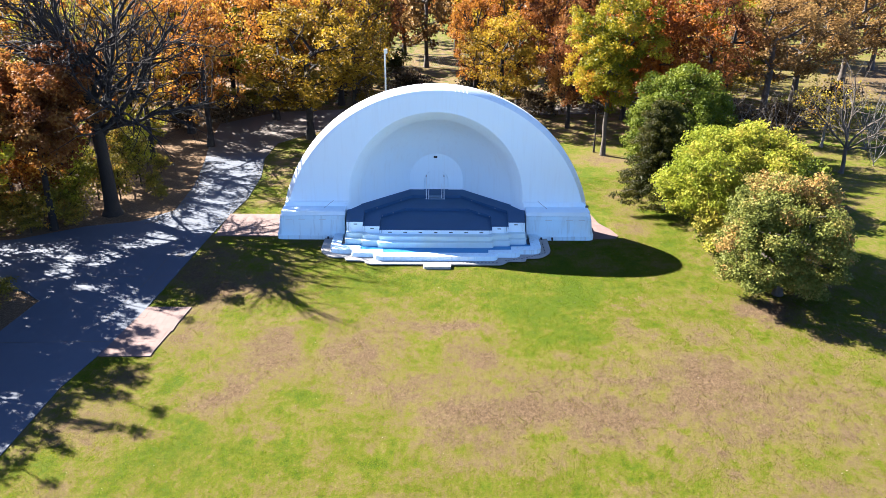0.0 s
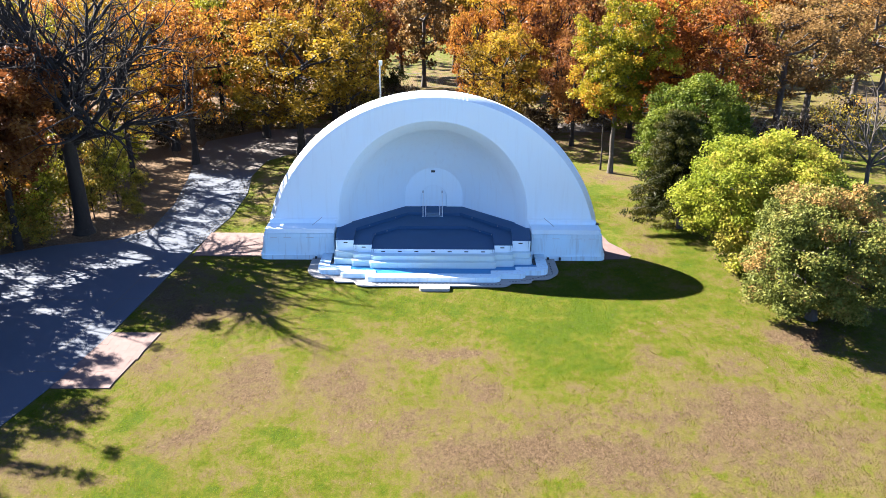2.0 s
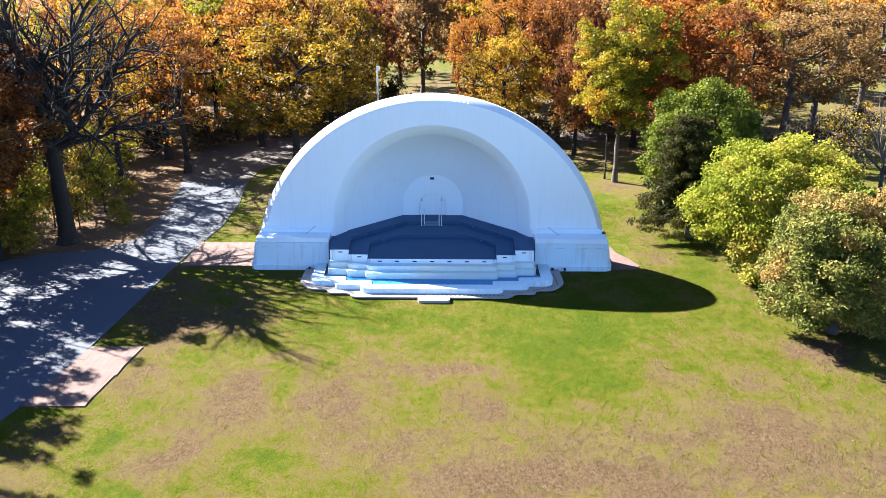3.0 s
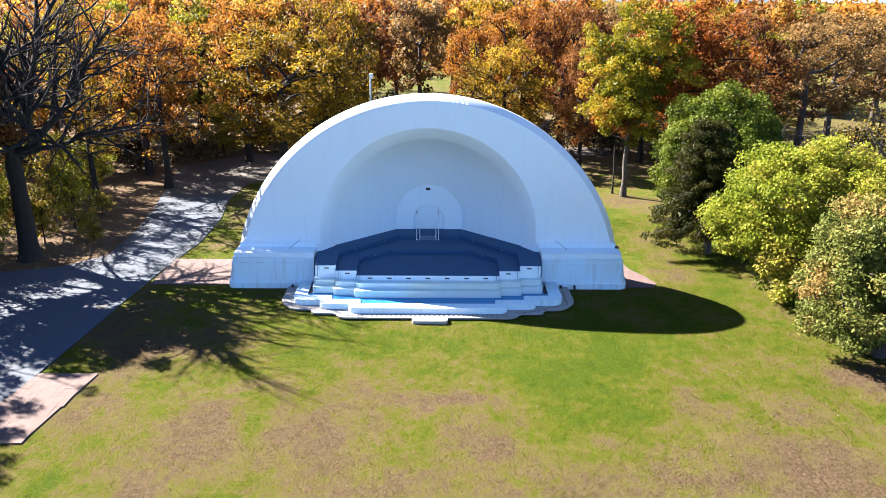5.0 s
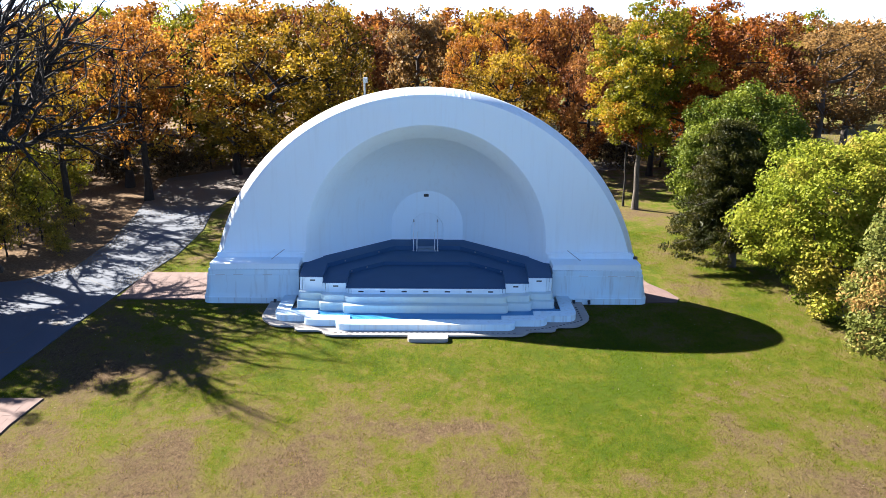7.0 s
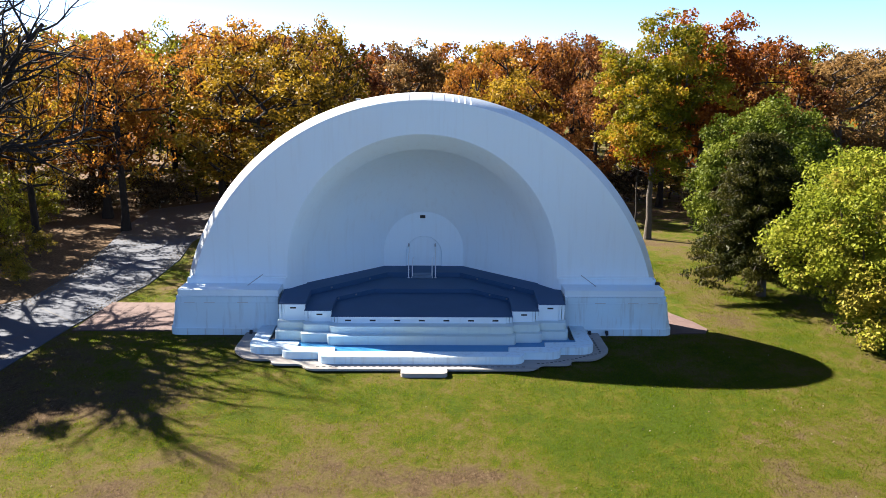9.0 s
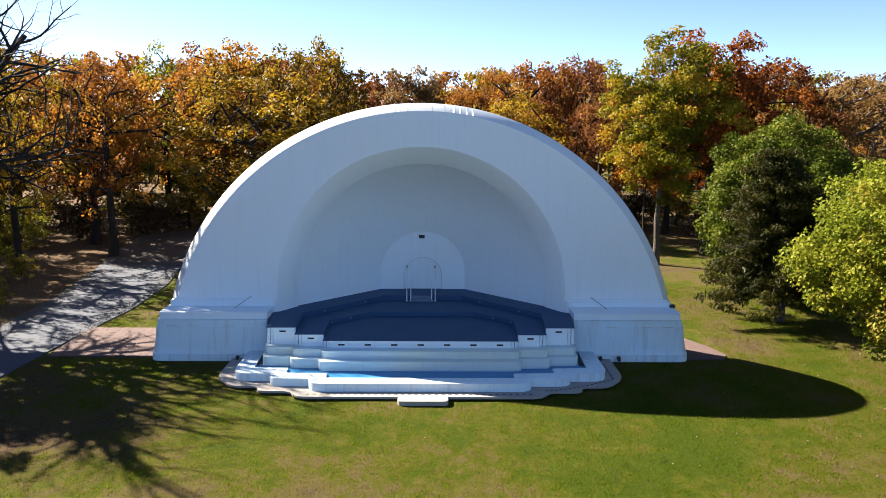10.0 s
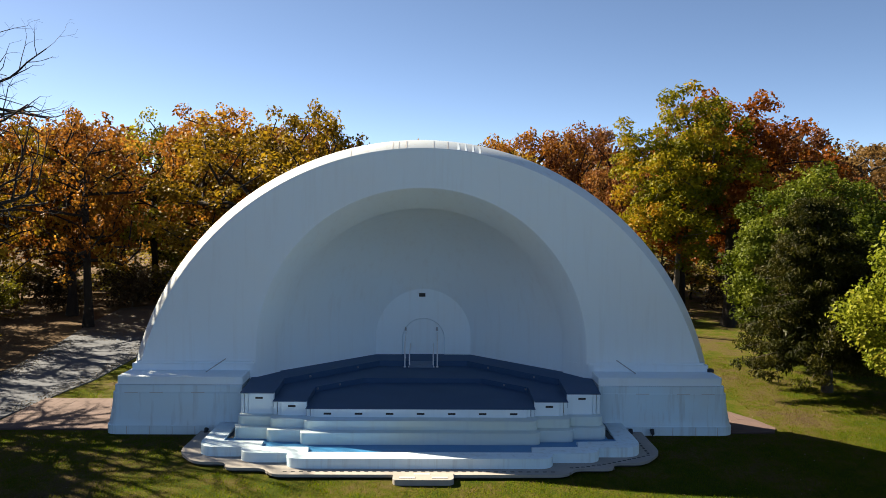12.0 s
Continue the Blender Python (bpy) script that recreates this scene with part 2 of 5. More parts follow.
def part(name, bm, material, parent=None, label="", smooth=None):
    bmesh.ops.recalc_face_normals(bm, faces=bm.faces)
    me = bpy.data.meshes.new(name)
    bm.to_mesh(me)
    bm.free()
    return link_mesh(name, me, material, parent, label, smooth)


def add_box(bm, x0, x1, y0, y1, z0, z1, bevel=0.0):
    made = bmesh.ops.create_cube(bm, size=1.0)["verts"]
    for v in made:
        v.co = (x0 + (v.co.x + 0.5) * (x1 - x0), y0 + (v.co.y + 0.5) * (y1 - y0), z0 + (v.co.z + 0.5) * (z1 - z0))
    if bevel:
        edges = list({e for v in made for e in v.link_edges})
        bmesh.ops.bevel(bm, geom=edges, offset=bevel, segments=2, affect="EDGES", profile=0.6)


def box(x0, x1, y0, y1, z0, z1, bevel=0.0):
    bm = bmesh.new()
    add_box(bm, x0, x1, y0, y1, z0, z1, bevel)
    return bm


def add_prism(bm, outline, z0, z1, bevel=0.0):
    low = [bm.verts.new((x, y, z0)) for x, y in outline]
    top = [bm.verts.new((x, y, z1)) for x, y in outline]
    n = len(outline)
    cap = bm.faces.new(top)
    bm.faces.new(low[::-1])
    for i in range(n):
        bm.faces.new((low[i], low[(i + 1) % n], top[(i + 1) % n], top[i]))
    if bevel:
        bmesh.ops.bevel(bm, geom=list(cap.edges), offset=bevel, segments=2, affect="EDGES", profile=0.6)


def prism(outline, z0, z1, bevel=0.0):
    bm = bmesh.new()
    add_prism(bm, outline, z0, z1, bevel)
    return bm


def rounded(points, radii, steps=7):
    """A closed outline with its corners rounded by the given radii."""
    out = []
    n = len(points)
    for i, (p, r) in enumerate(zip(points, radii)):
        p = Vector(p)
        if r <= 0:
            out.append(tuple(p))
            continue
        a, b = (Vector(points[i - 1]) - p).normalized(), (Vector(points[(i + 1) % n]) - p).normalized()
        s, e = p + a * r, p + b * r
        for k in range(steps + 1):
            u = k / steps
            out.append(tuple((1 - u) ** 2 * s + 2 * u * (1 - u) * p + u * u * e))
    return out


def strip(curves):
    """A surface through curves with equal numbers of points."""
    bm = bmesh.new()
    rows = [[bm.verts.new(p) for p in c] for c in curves]
    for a, b in zip(rows, rows[1:]):
        for i in range(len(a) - 1):
            bm.faces.new((a[i], a[i + 1], b[i + 1], b[i]))
    return bm


def stack(rings):
    """A solid through outlines given as (height, outline) with equal numbers of points."""
    bm = bmesh.new()
    rows = [[bm.verts.new((x, y, z)) for x, y in line] for z, line in rings]
    for a, b in zip(rows, rows[1:]):
        for i in range(len(a)):
            bm.faces.new((a[i], a[(i + 1) % len(a)], b[(i + 1) % len(a)], b[i]))
    bm.faces.new(rows[0]), bm.faces.new(rows[-1])
    return bm


def add_tube(bm, p, q, r0, r1=None, sides=8):
    p, q = Vector(p), Vector(q)
    r1 = r0 if r1 is None else r1
    m = Matrix.Translation((p + q) / 2) @ (q - p).to_track_quat("Z", "Y").to_matrix().to_4x4()
    bmesh.ops.create_cone(bm, cap_ends=True, segments=sides, radius1=r0, radius2=r1, depth=(q - p).length, matrix=m)


def tube(p, q, r0, r1=None, sides=8):
    bm = bmesh.new()
    add_tube(bm, p, q, r0, r1, sides)
    return bm


# ---------- ground ----------
# worn patches and lusher ones: centre, half widths, how much barer
WORN = [(-8.9, 34.6, 1.9, 3.8, 0.50), (-10.4, 31.0, 1.8, 1.2, 0.30), (-4.0, 35.8, 2.4, 2.8, 0.45), (-2.4, 32.2, 2.0, 1.4, 0.35), (0.6, 38.0, 2.8, 1.1, 0.29), (1.6, 38.2, 0.7, 0.5, 0.40), (2.2, 34.2, 2.0, 1.6, 0.31),
        (5.4, 29.8, 3.6, 2.3, 0.55), (0.8, 29.2, 2.4, 2.0, 0.33), (11.2, 30.4, 3.4, 3.4, 0.32), (11.8, 37.4, 2.0, 1.6, 0.25), (14.3, 33.6, 1.6, 3.2, 0.37), (-12.2, 43.6, 2.6, 2.2, 0.45), (-15.0, 46.8, 1.8, 2.6, 0.45), (-13.6, 38.4, 1.8, 3.2, 0.27)]
WORN_FAR = [(18.0, 30.5, 5.5, 7.0, 0.20), (14.9, 54.5, 1.3, 3.4, 0.42), (15.6, 60.5, 1.6, 3.6, 0.40), (16.5, 72.0, 3.0, 1.6, 0.5), (20.0, 40.2, 1.6, 1.2, 0.6), (63.0, 113.0, 17.0, 13.0, 0.45), (-15.5, 29.5, 2.0, 3.0, 0.22)]
LUSH = [(8.0, 41.8, 4.8, 3.6, -0.32), (8.4, 37.0, 3.0, 2.0, -0.14), (-4.6, 42.2, 4.2, 1.7, -0.15), (0.0, 45.0, 12.0, 1.4, -0.07), (-12.4, 31.6, 1.5, 1.5, -0.19), (-9.6, 27.2, 3.4, 2.2, -0.16), (-3.6, 26.0, 3.0, 1.8, -0.09), (-6.4, 36.0, 0.7, 1.3, -0.34),
        (-6.4, 31.6, 0.9, 0.7, -0.19), (-1.2, 35.0, 1.6, 0.8, -0.12), (9.0, 47.0, 9.0, 3.0, -0.07), (14.0, 60.0, 4.0, 8.0, -0.22)]


def value_noise(x, y, size, seed):
    """Smooth noise from 0 to 1 on a lattice with the given spacing."""
    table = np.random.default_rng(seed).random((256, 256))
    u, v = np.asarray(x) / size, np.asarray(y) / size
    i, j = np.floor(u).astype(int), np.floor(v).astype(int)
    f, g = u - i, v - j
    f, g = f * f * (3 - 2 * f), g * g * (3 - 2 * g)
    at = lambda a, b: table[a % 256, b % 256]
    return (at(i, j) * (1 - f) + at(i + 1, j) * f) * (1 - g) + (at(i, j + 1) * (1 - f) + at(i + 1, j + 1) * f) * g


def bareness(x, y):
    u, w = x + 1.6 * (value_noise(x, y, 2.6, 1) - 0.5), y + 1.6 * (value_noise(x, y, 2.6, 2) - 0.5)
    v = 0.33 + 0.26 * (value_noise(x, y, 2.2, 3) - 0.5) + 0.34 * (value_noise(x, y, 0.8, 4) - 0.5) + 0.26 * (value_noise(x, y, 0.31, 5) - 0.5)
    for cx, cy, rx, ry, k in WORN + WORN_FAR + LUSH:
        v = v + k * np.exp(-(((u - cx) / rx) ** 2 + ((w - cy) / ry) ** 2) ** 1.15)
    return v


def litteriness(x, y):
    woods = 1 / (1 + np.exp(-(y - 76) / 3)) * 0.55
    left = 1 / (1 + np.exp((x + 19.6 - 0.03 * (y - 52)) / 0.7)) * (0.95 + 0 * y)
    verge = np.exp(-((x + 14.0) / 2.2) ** 2 - ((y - 67) / 10) ** 2) * 0.55
    far = 1 / (1 + np.exp(-(y - 150) / 8))
    v = np.maximum(np.maximum(woods, left), verge)
    field = np.exp(-((x - 62) / 17) ** 2 - ((y - 112) / 20) ** 2)
    return np.clip(v * (1 - field), 0, 1) * (1 - 0.5 * far)


def ground_height(X, Y):
    """Gentle swells, level round the band shell and along the road."""
    Z = 0.035 * np.sin(X * 0.31 + 1.3) * np.sin(Y * 0.27) + 0.02 * np.sin(X * 1.1) * np.sin(Y * 0.9 + 0.5)
    calm = np.exp(-((X / 14) ** 4) - (((Y - 53) / 8) ** 4))
    Z = Z * (1 - calm) - 0.01
    Z = np.where((X < -11.5) & (X > -40) & (Y > 10) & (Y < 95), Z * 0.2 - 0.03, Z)
    return Z + np.where(Y > 400, (np.minimum(Y, 4000) - 400) * 0.006, 0)


def build_ground():
    def axis(fine0, fine1, step, far):
        inner = np.arange(fine0, fine1 + 1e-6, step)
        lo, hi, s = fine0, fine1, step
        left, right = [], []
        while lo > -far:
            s *= 1.5
            lo -= s
            left.append(lo)
        s = step
        while hi < far:
            s *= 1.5
            hi += s
            right.append(hi)
        return np.array(left[::-1] + list(inner) + right)
    xs, ys = axis(-32, 34, 0.32, 4200), axis(8, 84, 0.32, 4200)
    X, Y = np.meshgrid(xs, ys)
    Z = ground_height(X, Y)
    nx, ny = len(xs), len(ys)
    me = bpy.data.meshes.new("ground")
    i = np.arange(nx * ny).reshape(ny, nx)
    quads = np.stack([i[:-1, :-1], i[:-1, 1:], i[1:, 1:], i[1:, :-1]], -1).reshape(-1, 4)
    me.from_pydata(np.stack([X, Y, Z], -1).reshape(-1, 3).tolist(), [], quads.tolist())
    for name, f in (("bare", bareness), ("litter", litteriness)):
        a = me.attributes.new(name, "FLOAT", "POINT")
        a.data.foreach_set("value", f(X, Y).ravel().astype(np.float32))
    me.shade_smooth()
    g = link_mesh("ground", me, LAWN)
    tagged(g, "patchy autumn lawn worn to straw and bare soil", "ground", kind="structure")


build_ground()

# road with a bay opening to the side, joints between its slabs
road = part("road", prism([(-20.2, -60), (-18.9, 10), (-18.2, 31.9), (-17.1, 37.5), (-16.5, 48.5), (-16.3, 52.0), (-16.0, 55.5), (-15.5, 60.0), (-15.7, 66.0), (-16.6, 71.5), (-16.4, 77), (-12.5, 82.5), (-5, 86.5), (4, 89.5), (20, 91),
                           (20, 96), (3, 95), (-8, 93), (-19, 91), (-24.5, 85), (-23.6, 78), (-22.0, 70), (-20.9, 63), (-20.6, 57.0), (-22.5, 54.6), (-26.1, 53.4), (-30, 50.8), (-46, 47.5), (-46, 43.5), (-29, 43.2), (-25.4, 42.6),
                           (-23.7, 41.2), (-24.1, 37.4), (-25.2, 28), (-26.5, 10), (-28.5, -60)], -0.15, 0.02), ROAD)
tagged(road, "worn pale concrete park road dappled with tree shade", "road", kind="structure")


def seam(points, width=0.05):
    bm = bmesh.new()
    for (x0, y0), (x1, y1) in zip(points, points[1:]):
        d = Vector((y0 - y1, x1 - x0)).normalized() * width / 2
        f = [bm.verts.new((x, y, 0.024)) for x, y in ((x0 - d.x, y0 - d.y), (x1 - d.x, y1 - d.y), (x1 + d.x, y1 + d.y), (x0 + d.x, y0 + d.y))]
        bm.faces.new(f)
    return bm


TAR = mottled("tar", (0.0221, 0.0221, 0.0221), (0.0662, 0.0647, 0.0625), 3, 0.7)
for line in ([(-18.9, 37.6), (-18.2, 44), (-17.9, 52)], [(-20.6, 56.4), (-16.2, 52.6)], [(-23.6, 44.5), (-17.0, 44.8)], [(-25.3, 48.7), (-17.1, 49.4)], [(-20.8, 62), (-15.6, 61.6)],
             [(-21.6, 69), (-16.2, 68.6)], [(-24.0, 36.2), (-17.6, 36.4)]):
    part("seam", seam(line), TAR, road)
part("manhole_cover", (lambda bm: (add_tube(bm, (-17.35, 48.2, 0.0), (-17.35, 48.2, 0.035), 0.33, sides=20), bm)[1])(bmesh.new()), DARK, road, "dark iron manhole cover")

# ---------- band shell ----------
shell = thing("band_shell", "large white concrete half-dome band shell with nested arches", "band shell", at=(0.1, 0, 0))
CZ = -0.55                                   # centre height of the outer arc
FACE_Y, LIP_Y, BACK_Y, FLOOR = 52.6, 53.6, 57.2, 1.75


def outer_arc(r, y, foot, n=72):
    a0 = math.asin((foot - CZ) / r)
    return [(r * math.cos(a), y, CZ + r * math.sin(a)) for a in (a0 + (math.pi - 2 * a0) * i / n for i in range(n + 1))]


def stilted_arch(r, zc, y, foot, n=72):
    """A half circle on upright sides that start at foot."""
    side, total = zc - foot, 2 * (zc - foot) + math.pi * r
    out = []
    for i in range(n + 1):
        s = total * i / n
        if s < side:
            out.append((r, y, foot + s))
        elif s > total - side:
            out.append((-r, y, foot + total - s))
        else:
            a = (s - side) / r
            out.append((r * math.cos(a), y, zc + r * math.sin(a)))
    return out


arch_face = stilted_arch(6.3, 2.7, FACE_Y, 2.3)
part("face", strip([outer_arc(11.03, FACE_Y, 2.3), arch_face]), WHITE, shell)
rim = strip([outer_arc(11.03, FACE_Y, 2.3), outer_arc(11.05, FACE_Y + 0.015, 2.3), outer_arc(11.345, FACE_Y + 0.42, 2.3), outer_arc(11.375, FACE_Y + 0.47, 2.3), outer_arc(11.37, FACE_Y + 0.82, 2.3), outer_arc(11.1, FACE_Y + 0.86, 2.3)])
part("rim", rim, RIM_WORN, shell, "weathered white rim streaked by rain", smooth=25)
for x, w, mat in ((-1.12, 0.022, GREYED), (-0.9, 0.012, GREYED), (-0.62, 0.03, GREYED), (0.42, 0.012, GREYED), (0.95, 0.02, GREYED), (1.35, 0.05, WHITE), (1.62, 0.04, WHITE), (1.9, 0.04, WHITE), (2.15, 0.05, WHITE), (-2.7, 0.014, GREYED)):
    bm = bmesh.new()
    y0, z0, y1, z1 = FACE_Y + 0.02, CZ + math.sqrt(11.055 ** 2 - x * x) + 0.006, FACE_Y + 0.41, CZ + math.sqrt(11.338 ** 2 - x * x) + 0.006
    bm.faces.new([bm.verts.new(p) for p in ((x - w, y0, z0), (x + w, y0, z0 - w * x / 11), (x + w * 0.7, y1, z1 - w * x / 11), (x - w * 0.7, y1, z1))])
    part("stain", bm, mat, shell)
low_face, low_lip = stilted_arch(6.3, 2.7, FACE_Y, FLOOR - 0.02), stilted_arch(5.57, 2.65, LIP_Y, FLOOR - 0.02)
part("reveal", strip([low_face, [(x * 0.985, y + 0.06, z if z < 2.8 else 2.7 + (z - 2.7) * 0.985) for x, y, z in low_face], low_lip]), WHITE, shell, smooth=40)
lip_in = stilted_arch(5.62, 2.65, LIP_Y + 0.10, FLOOR - 0.02)
niche = stilted_arch(2.08, 2.60, BACK_Y, FLOOR - 0.02)
dome_rows = [low_lip, lip_in]
for k in range(1, 13):
    u = k / 12
    row = []
    for (x0, y0, z0), (x1, y1, z1) in zip(lip_in, niche):
        swell = 0.55 * math.sin(math.pi * u) * max(0.0, min(1.0, (z0 - 2.6) / 4.5))
        row.append((x0 + (x1 - x0) * u, y0 + (y1 - y0) * u + swell * 0.7, z0 + (z1 - z0) * u + swell * 0.7))
    dome_rows.append(row)
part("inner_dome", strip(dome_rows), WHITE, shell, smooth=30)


door_edge = stilted_arch(0.94, 2.45, BACK_Y, FLOOR - 0.02)
niche_in = [(x, BACK_Y + 0.002, z) for x, y, z in niche]
part("back_wall", strip([niche_in, [(x, BACK_Y + 0.002, z) for x, y, z in door_edge]]), WHITE, shell)
door_in = [(x * 0.965, BACK_Y + 0.09, z if z < 2.45 else 2.45 + (z - 2.45) * 0.965) for x, y, z in door_edge]
part("door_reveal", strip([[(x, BACK_Y + 0.002, z) for x, y, z in door_edge], door_in]), WHITE_WORN, shell)
bm = bmesh.new()
mid_verts = [bm.verts.new((x, BACK_Y + 0.08, z)) for x, y, z in stilted_arch(0.915, 2.45, BACK_Y, FLOOR - 0.02, 40)]
bm.faces.new(mid_verts)
part("door", bm, WHITE, shell, "white arched double door")
grille = part("vent", box(-0.2, 0.08, BACK_Y - 0.03, BACK_Y + 0.03, 4.34, 4.50, 0.01), DARK, shell, "small black vent")
for k in range(4):
    part("louvre", box(-0.18, 0.06, BACK_Y - 0.045, BACK_Y - 0.03, 4.36 + k * 0.034, 4.372 + k * 0.034), DARK, grille)

# roof: a smaller dome behind the face, closed at the back
roof_rows = [outer_arc(11.1, FACE_Y + 0.86, 2.0)] + [stilted_arch(r, 2.7, y, 1.9) for r, y in ((7.0, 53.70), (6.9, 53.75), (6.7, 54.6), (6.1, 55.8), (5.0, 57.0), (3.6, 57.9), (1.8, 58.3))]
roof_rows.append([(x * 0.05, 58.35, 1.9 + (z - 1.9) * 0.5) for x, y, z in roof_rows[-1]])
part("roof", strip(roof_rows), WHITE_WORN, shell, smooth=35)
REAR = [(-7.2, 53.6), (-7.0, 54.8), (-6.4, 56.2), (-4.6, 58.2), (-2.2, 58.9), (2.2, 58.9), (4.6, 58.2), (6.4, 56.2), (7.0, 54.8), (7.2, 53.6)]
part("rear_wall", prism(REAR + [(x * 0.9, 53.6 + (y - 53.6) * 0.9) for x, y in REAR[::-1]], 0.0, 1.6, 0.0), WHITE_WORN, shell)
part("rear_ring", prism([(x * 1.01, y + 0.08) for x, y in REAR] + [(x * 0.9, 53.6 + (y - 53.6) * 0.9) for x, y in REAR[::-1]], 1.6, 2.05, 0.0), WHITE_WORN, shell)

for s in (-1, 1):
    # plinth under the face, and the block in front of it
    part("plinth", prism(rounded([(s * 10.95, 53.3), (s * 10.95, 52.50), (s * 6.42, 52.50), (s * 6.18, 52.74), (s * 6.30, 53.3)], [0, 0.05, 0.25, 0.1, 0]), 1.70, 2.30, 0.035), WHITE, shell)
    part("string_course", prism([(s * 10.78, 53.25), (s * 10.78, 52.545), (s * 6.36, 52.545), (s * 6.36, 53.25)], 2.26, 2.38, 0.02), WHITE, shell)
    def ring(x, y, r, back=53.15):
        """Plan of the block: square against the stage, its outer front corner rounded."""
        return rounded([(s * 6.50, back), (s * 6.50, y), (s * x, y), (s * x, back)], [0, 0, r, 0])
    flare = [(0.30, 11.44, 51.13, 0.5), (0.36, 11.42, 51.16, 0.5), (0.6, 11.36, 51.19, 0.42), (0.9, 11.29, 51.22, 0.34), (1.2, 11.24, 51.24, 0.28), (1.50, 11.21, 51.25, 0.24)]
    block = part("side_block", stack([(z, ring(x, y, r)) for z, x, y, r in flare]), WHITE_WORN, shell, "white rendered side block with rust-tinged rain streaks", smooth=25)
    part("footing", prism(ring(11.46, 51.11, 0.52, 53.72), 0.0, 0.33, 0.03), WHITE_WORN, block)
    part("band", prism(ring(11.14, 51.29, 0.16), 1.50, 1.76, 0.03), WHITE_WORN, block)
    part("cap", prism(ring(11.06, 51.36, 0.12), 1.772, 2.06, 0.03), WHITE, block)
    # the cap's shadow gap is drawn in by this darker recessed ring
    part("cap_joint", prism(ring(11.03, 51.39, 0.1), 1.75, 1.78), DULL, block)
    for k in range(5):
        x = 7.35 + k * 0.82 + (0.2 if s > 0 else 0)
        part("joint", box(s * x - 0.012, s * x + 0.012, 51.102, 51.2, 0.0, 0.30), GREYED, block)
    for x in (8.1, 9.6, 10.5):
        part("joint", box(s * x - 0.24, s * x + 0.24, 51.238, 51.3, 1.488, 1.503), GREYED, block)
    part("strut", tube((s * 7.43, 52.56, 2.48), (s * 8.05, 52.1, 2.07), 0.02), GALV, shell, "slanting grey steel strut")
part("bracket", box(10.9, 11.12, 52.4, 52.65, 2.05, 2.17, 0.01), DARK, shell)

# ---------- stage ----------
stage = thing("stage", "three-tiered stage with dark slate-blue painted floor", "stage", at=(0.12, 0, 0))
INNER = [(-3.95, 49.80), (-3.98, 52.0), (-3.98, 52.0), (-2.32, 53.5), (2.32, 53.5), (3.98, 52.0), (3.98, 52.0), (3.95, 49.80)]
MIDDLE = [(-5.12, 50.02), (-5.2, 52.4), (-5.2, 52.4), (-1.85, 55.8), (1.85, 55.8), (5.2, 52.4), (5.2, 52.4), (5.12, 50.02)]
OUTER = [(-6.30, 50.24), (-6.48, 52.6), (-5.75, 53.75), (-2.07, 57.3), (2.07, 57.3), (5.75, 53.75), (6.48, 52.6), (6.30, 50.24)]


def tier(outer, inner, z0, z1):
    """A horseshoe step between two outlines, with its riser and front ends."""
    bm = bmesh.new()
    rows = [[bm.verts.new((x, y, z)) for x, y in line] for line, z in ((inner, z0), (inner, z1), (outer, z1), (outer, z0))]
    for a, b in zip(rows, rows[1:]):
        for i in range(len(a) - 1):
            if (a[i].co - a[i + 1].co).length > 1e-4 or (b[i].co - b[i + 1].co).length > 1e-4:
                bm.faces.new((a[i], a[i + 1], b[i + 1], b[i]))
    for i in (0, -1):
        bm.faces.new([r[i] for r in rows])
    bmesh.ops.remove_doubles(bm, verts=bm.verts, dist=1e-4)
    return bm


part("floor_board", prism(INNER[:1] + [(-3.98, 52.0), (-2.32, 53.5), (2.32, 53.5), (3.98, 52.0), (3.95, 49.80)], 1.0, 1.351), STAGE, stage)
inner_cut = [(-3.95, 50.02)] + INNER[1:-1] + [(3.95, 50.02)]
middle_cut = [(-5.12, 50.24)] + MIDDLE[1:-1] + [(5.12, 50.24)]
part("middle_tier", tier(MIDDLE, inner_cut, 1.30, 1.55), STAGE, stage)
part("upper_tier", tier(OUTER, middle_cut, 1.50, 1.78), STAGE, stage)
part("step", box(-0.58, 0.42, 55.45, 55.85, 1.55, 1.655, 0.01), STEP_PAINT, stage, "pale worn step")
part("step", box(-0.58, 0.42, 55.78, 57.15, 1.56, 1.765, 0.01), STEP_PAINT, stage, "pale worn step")

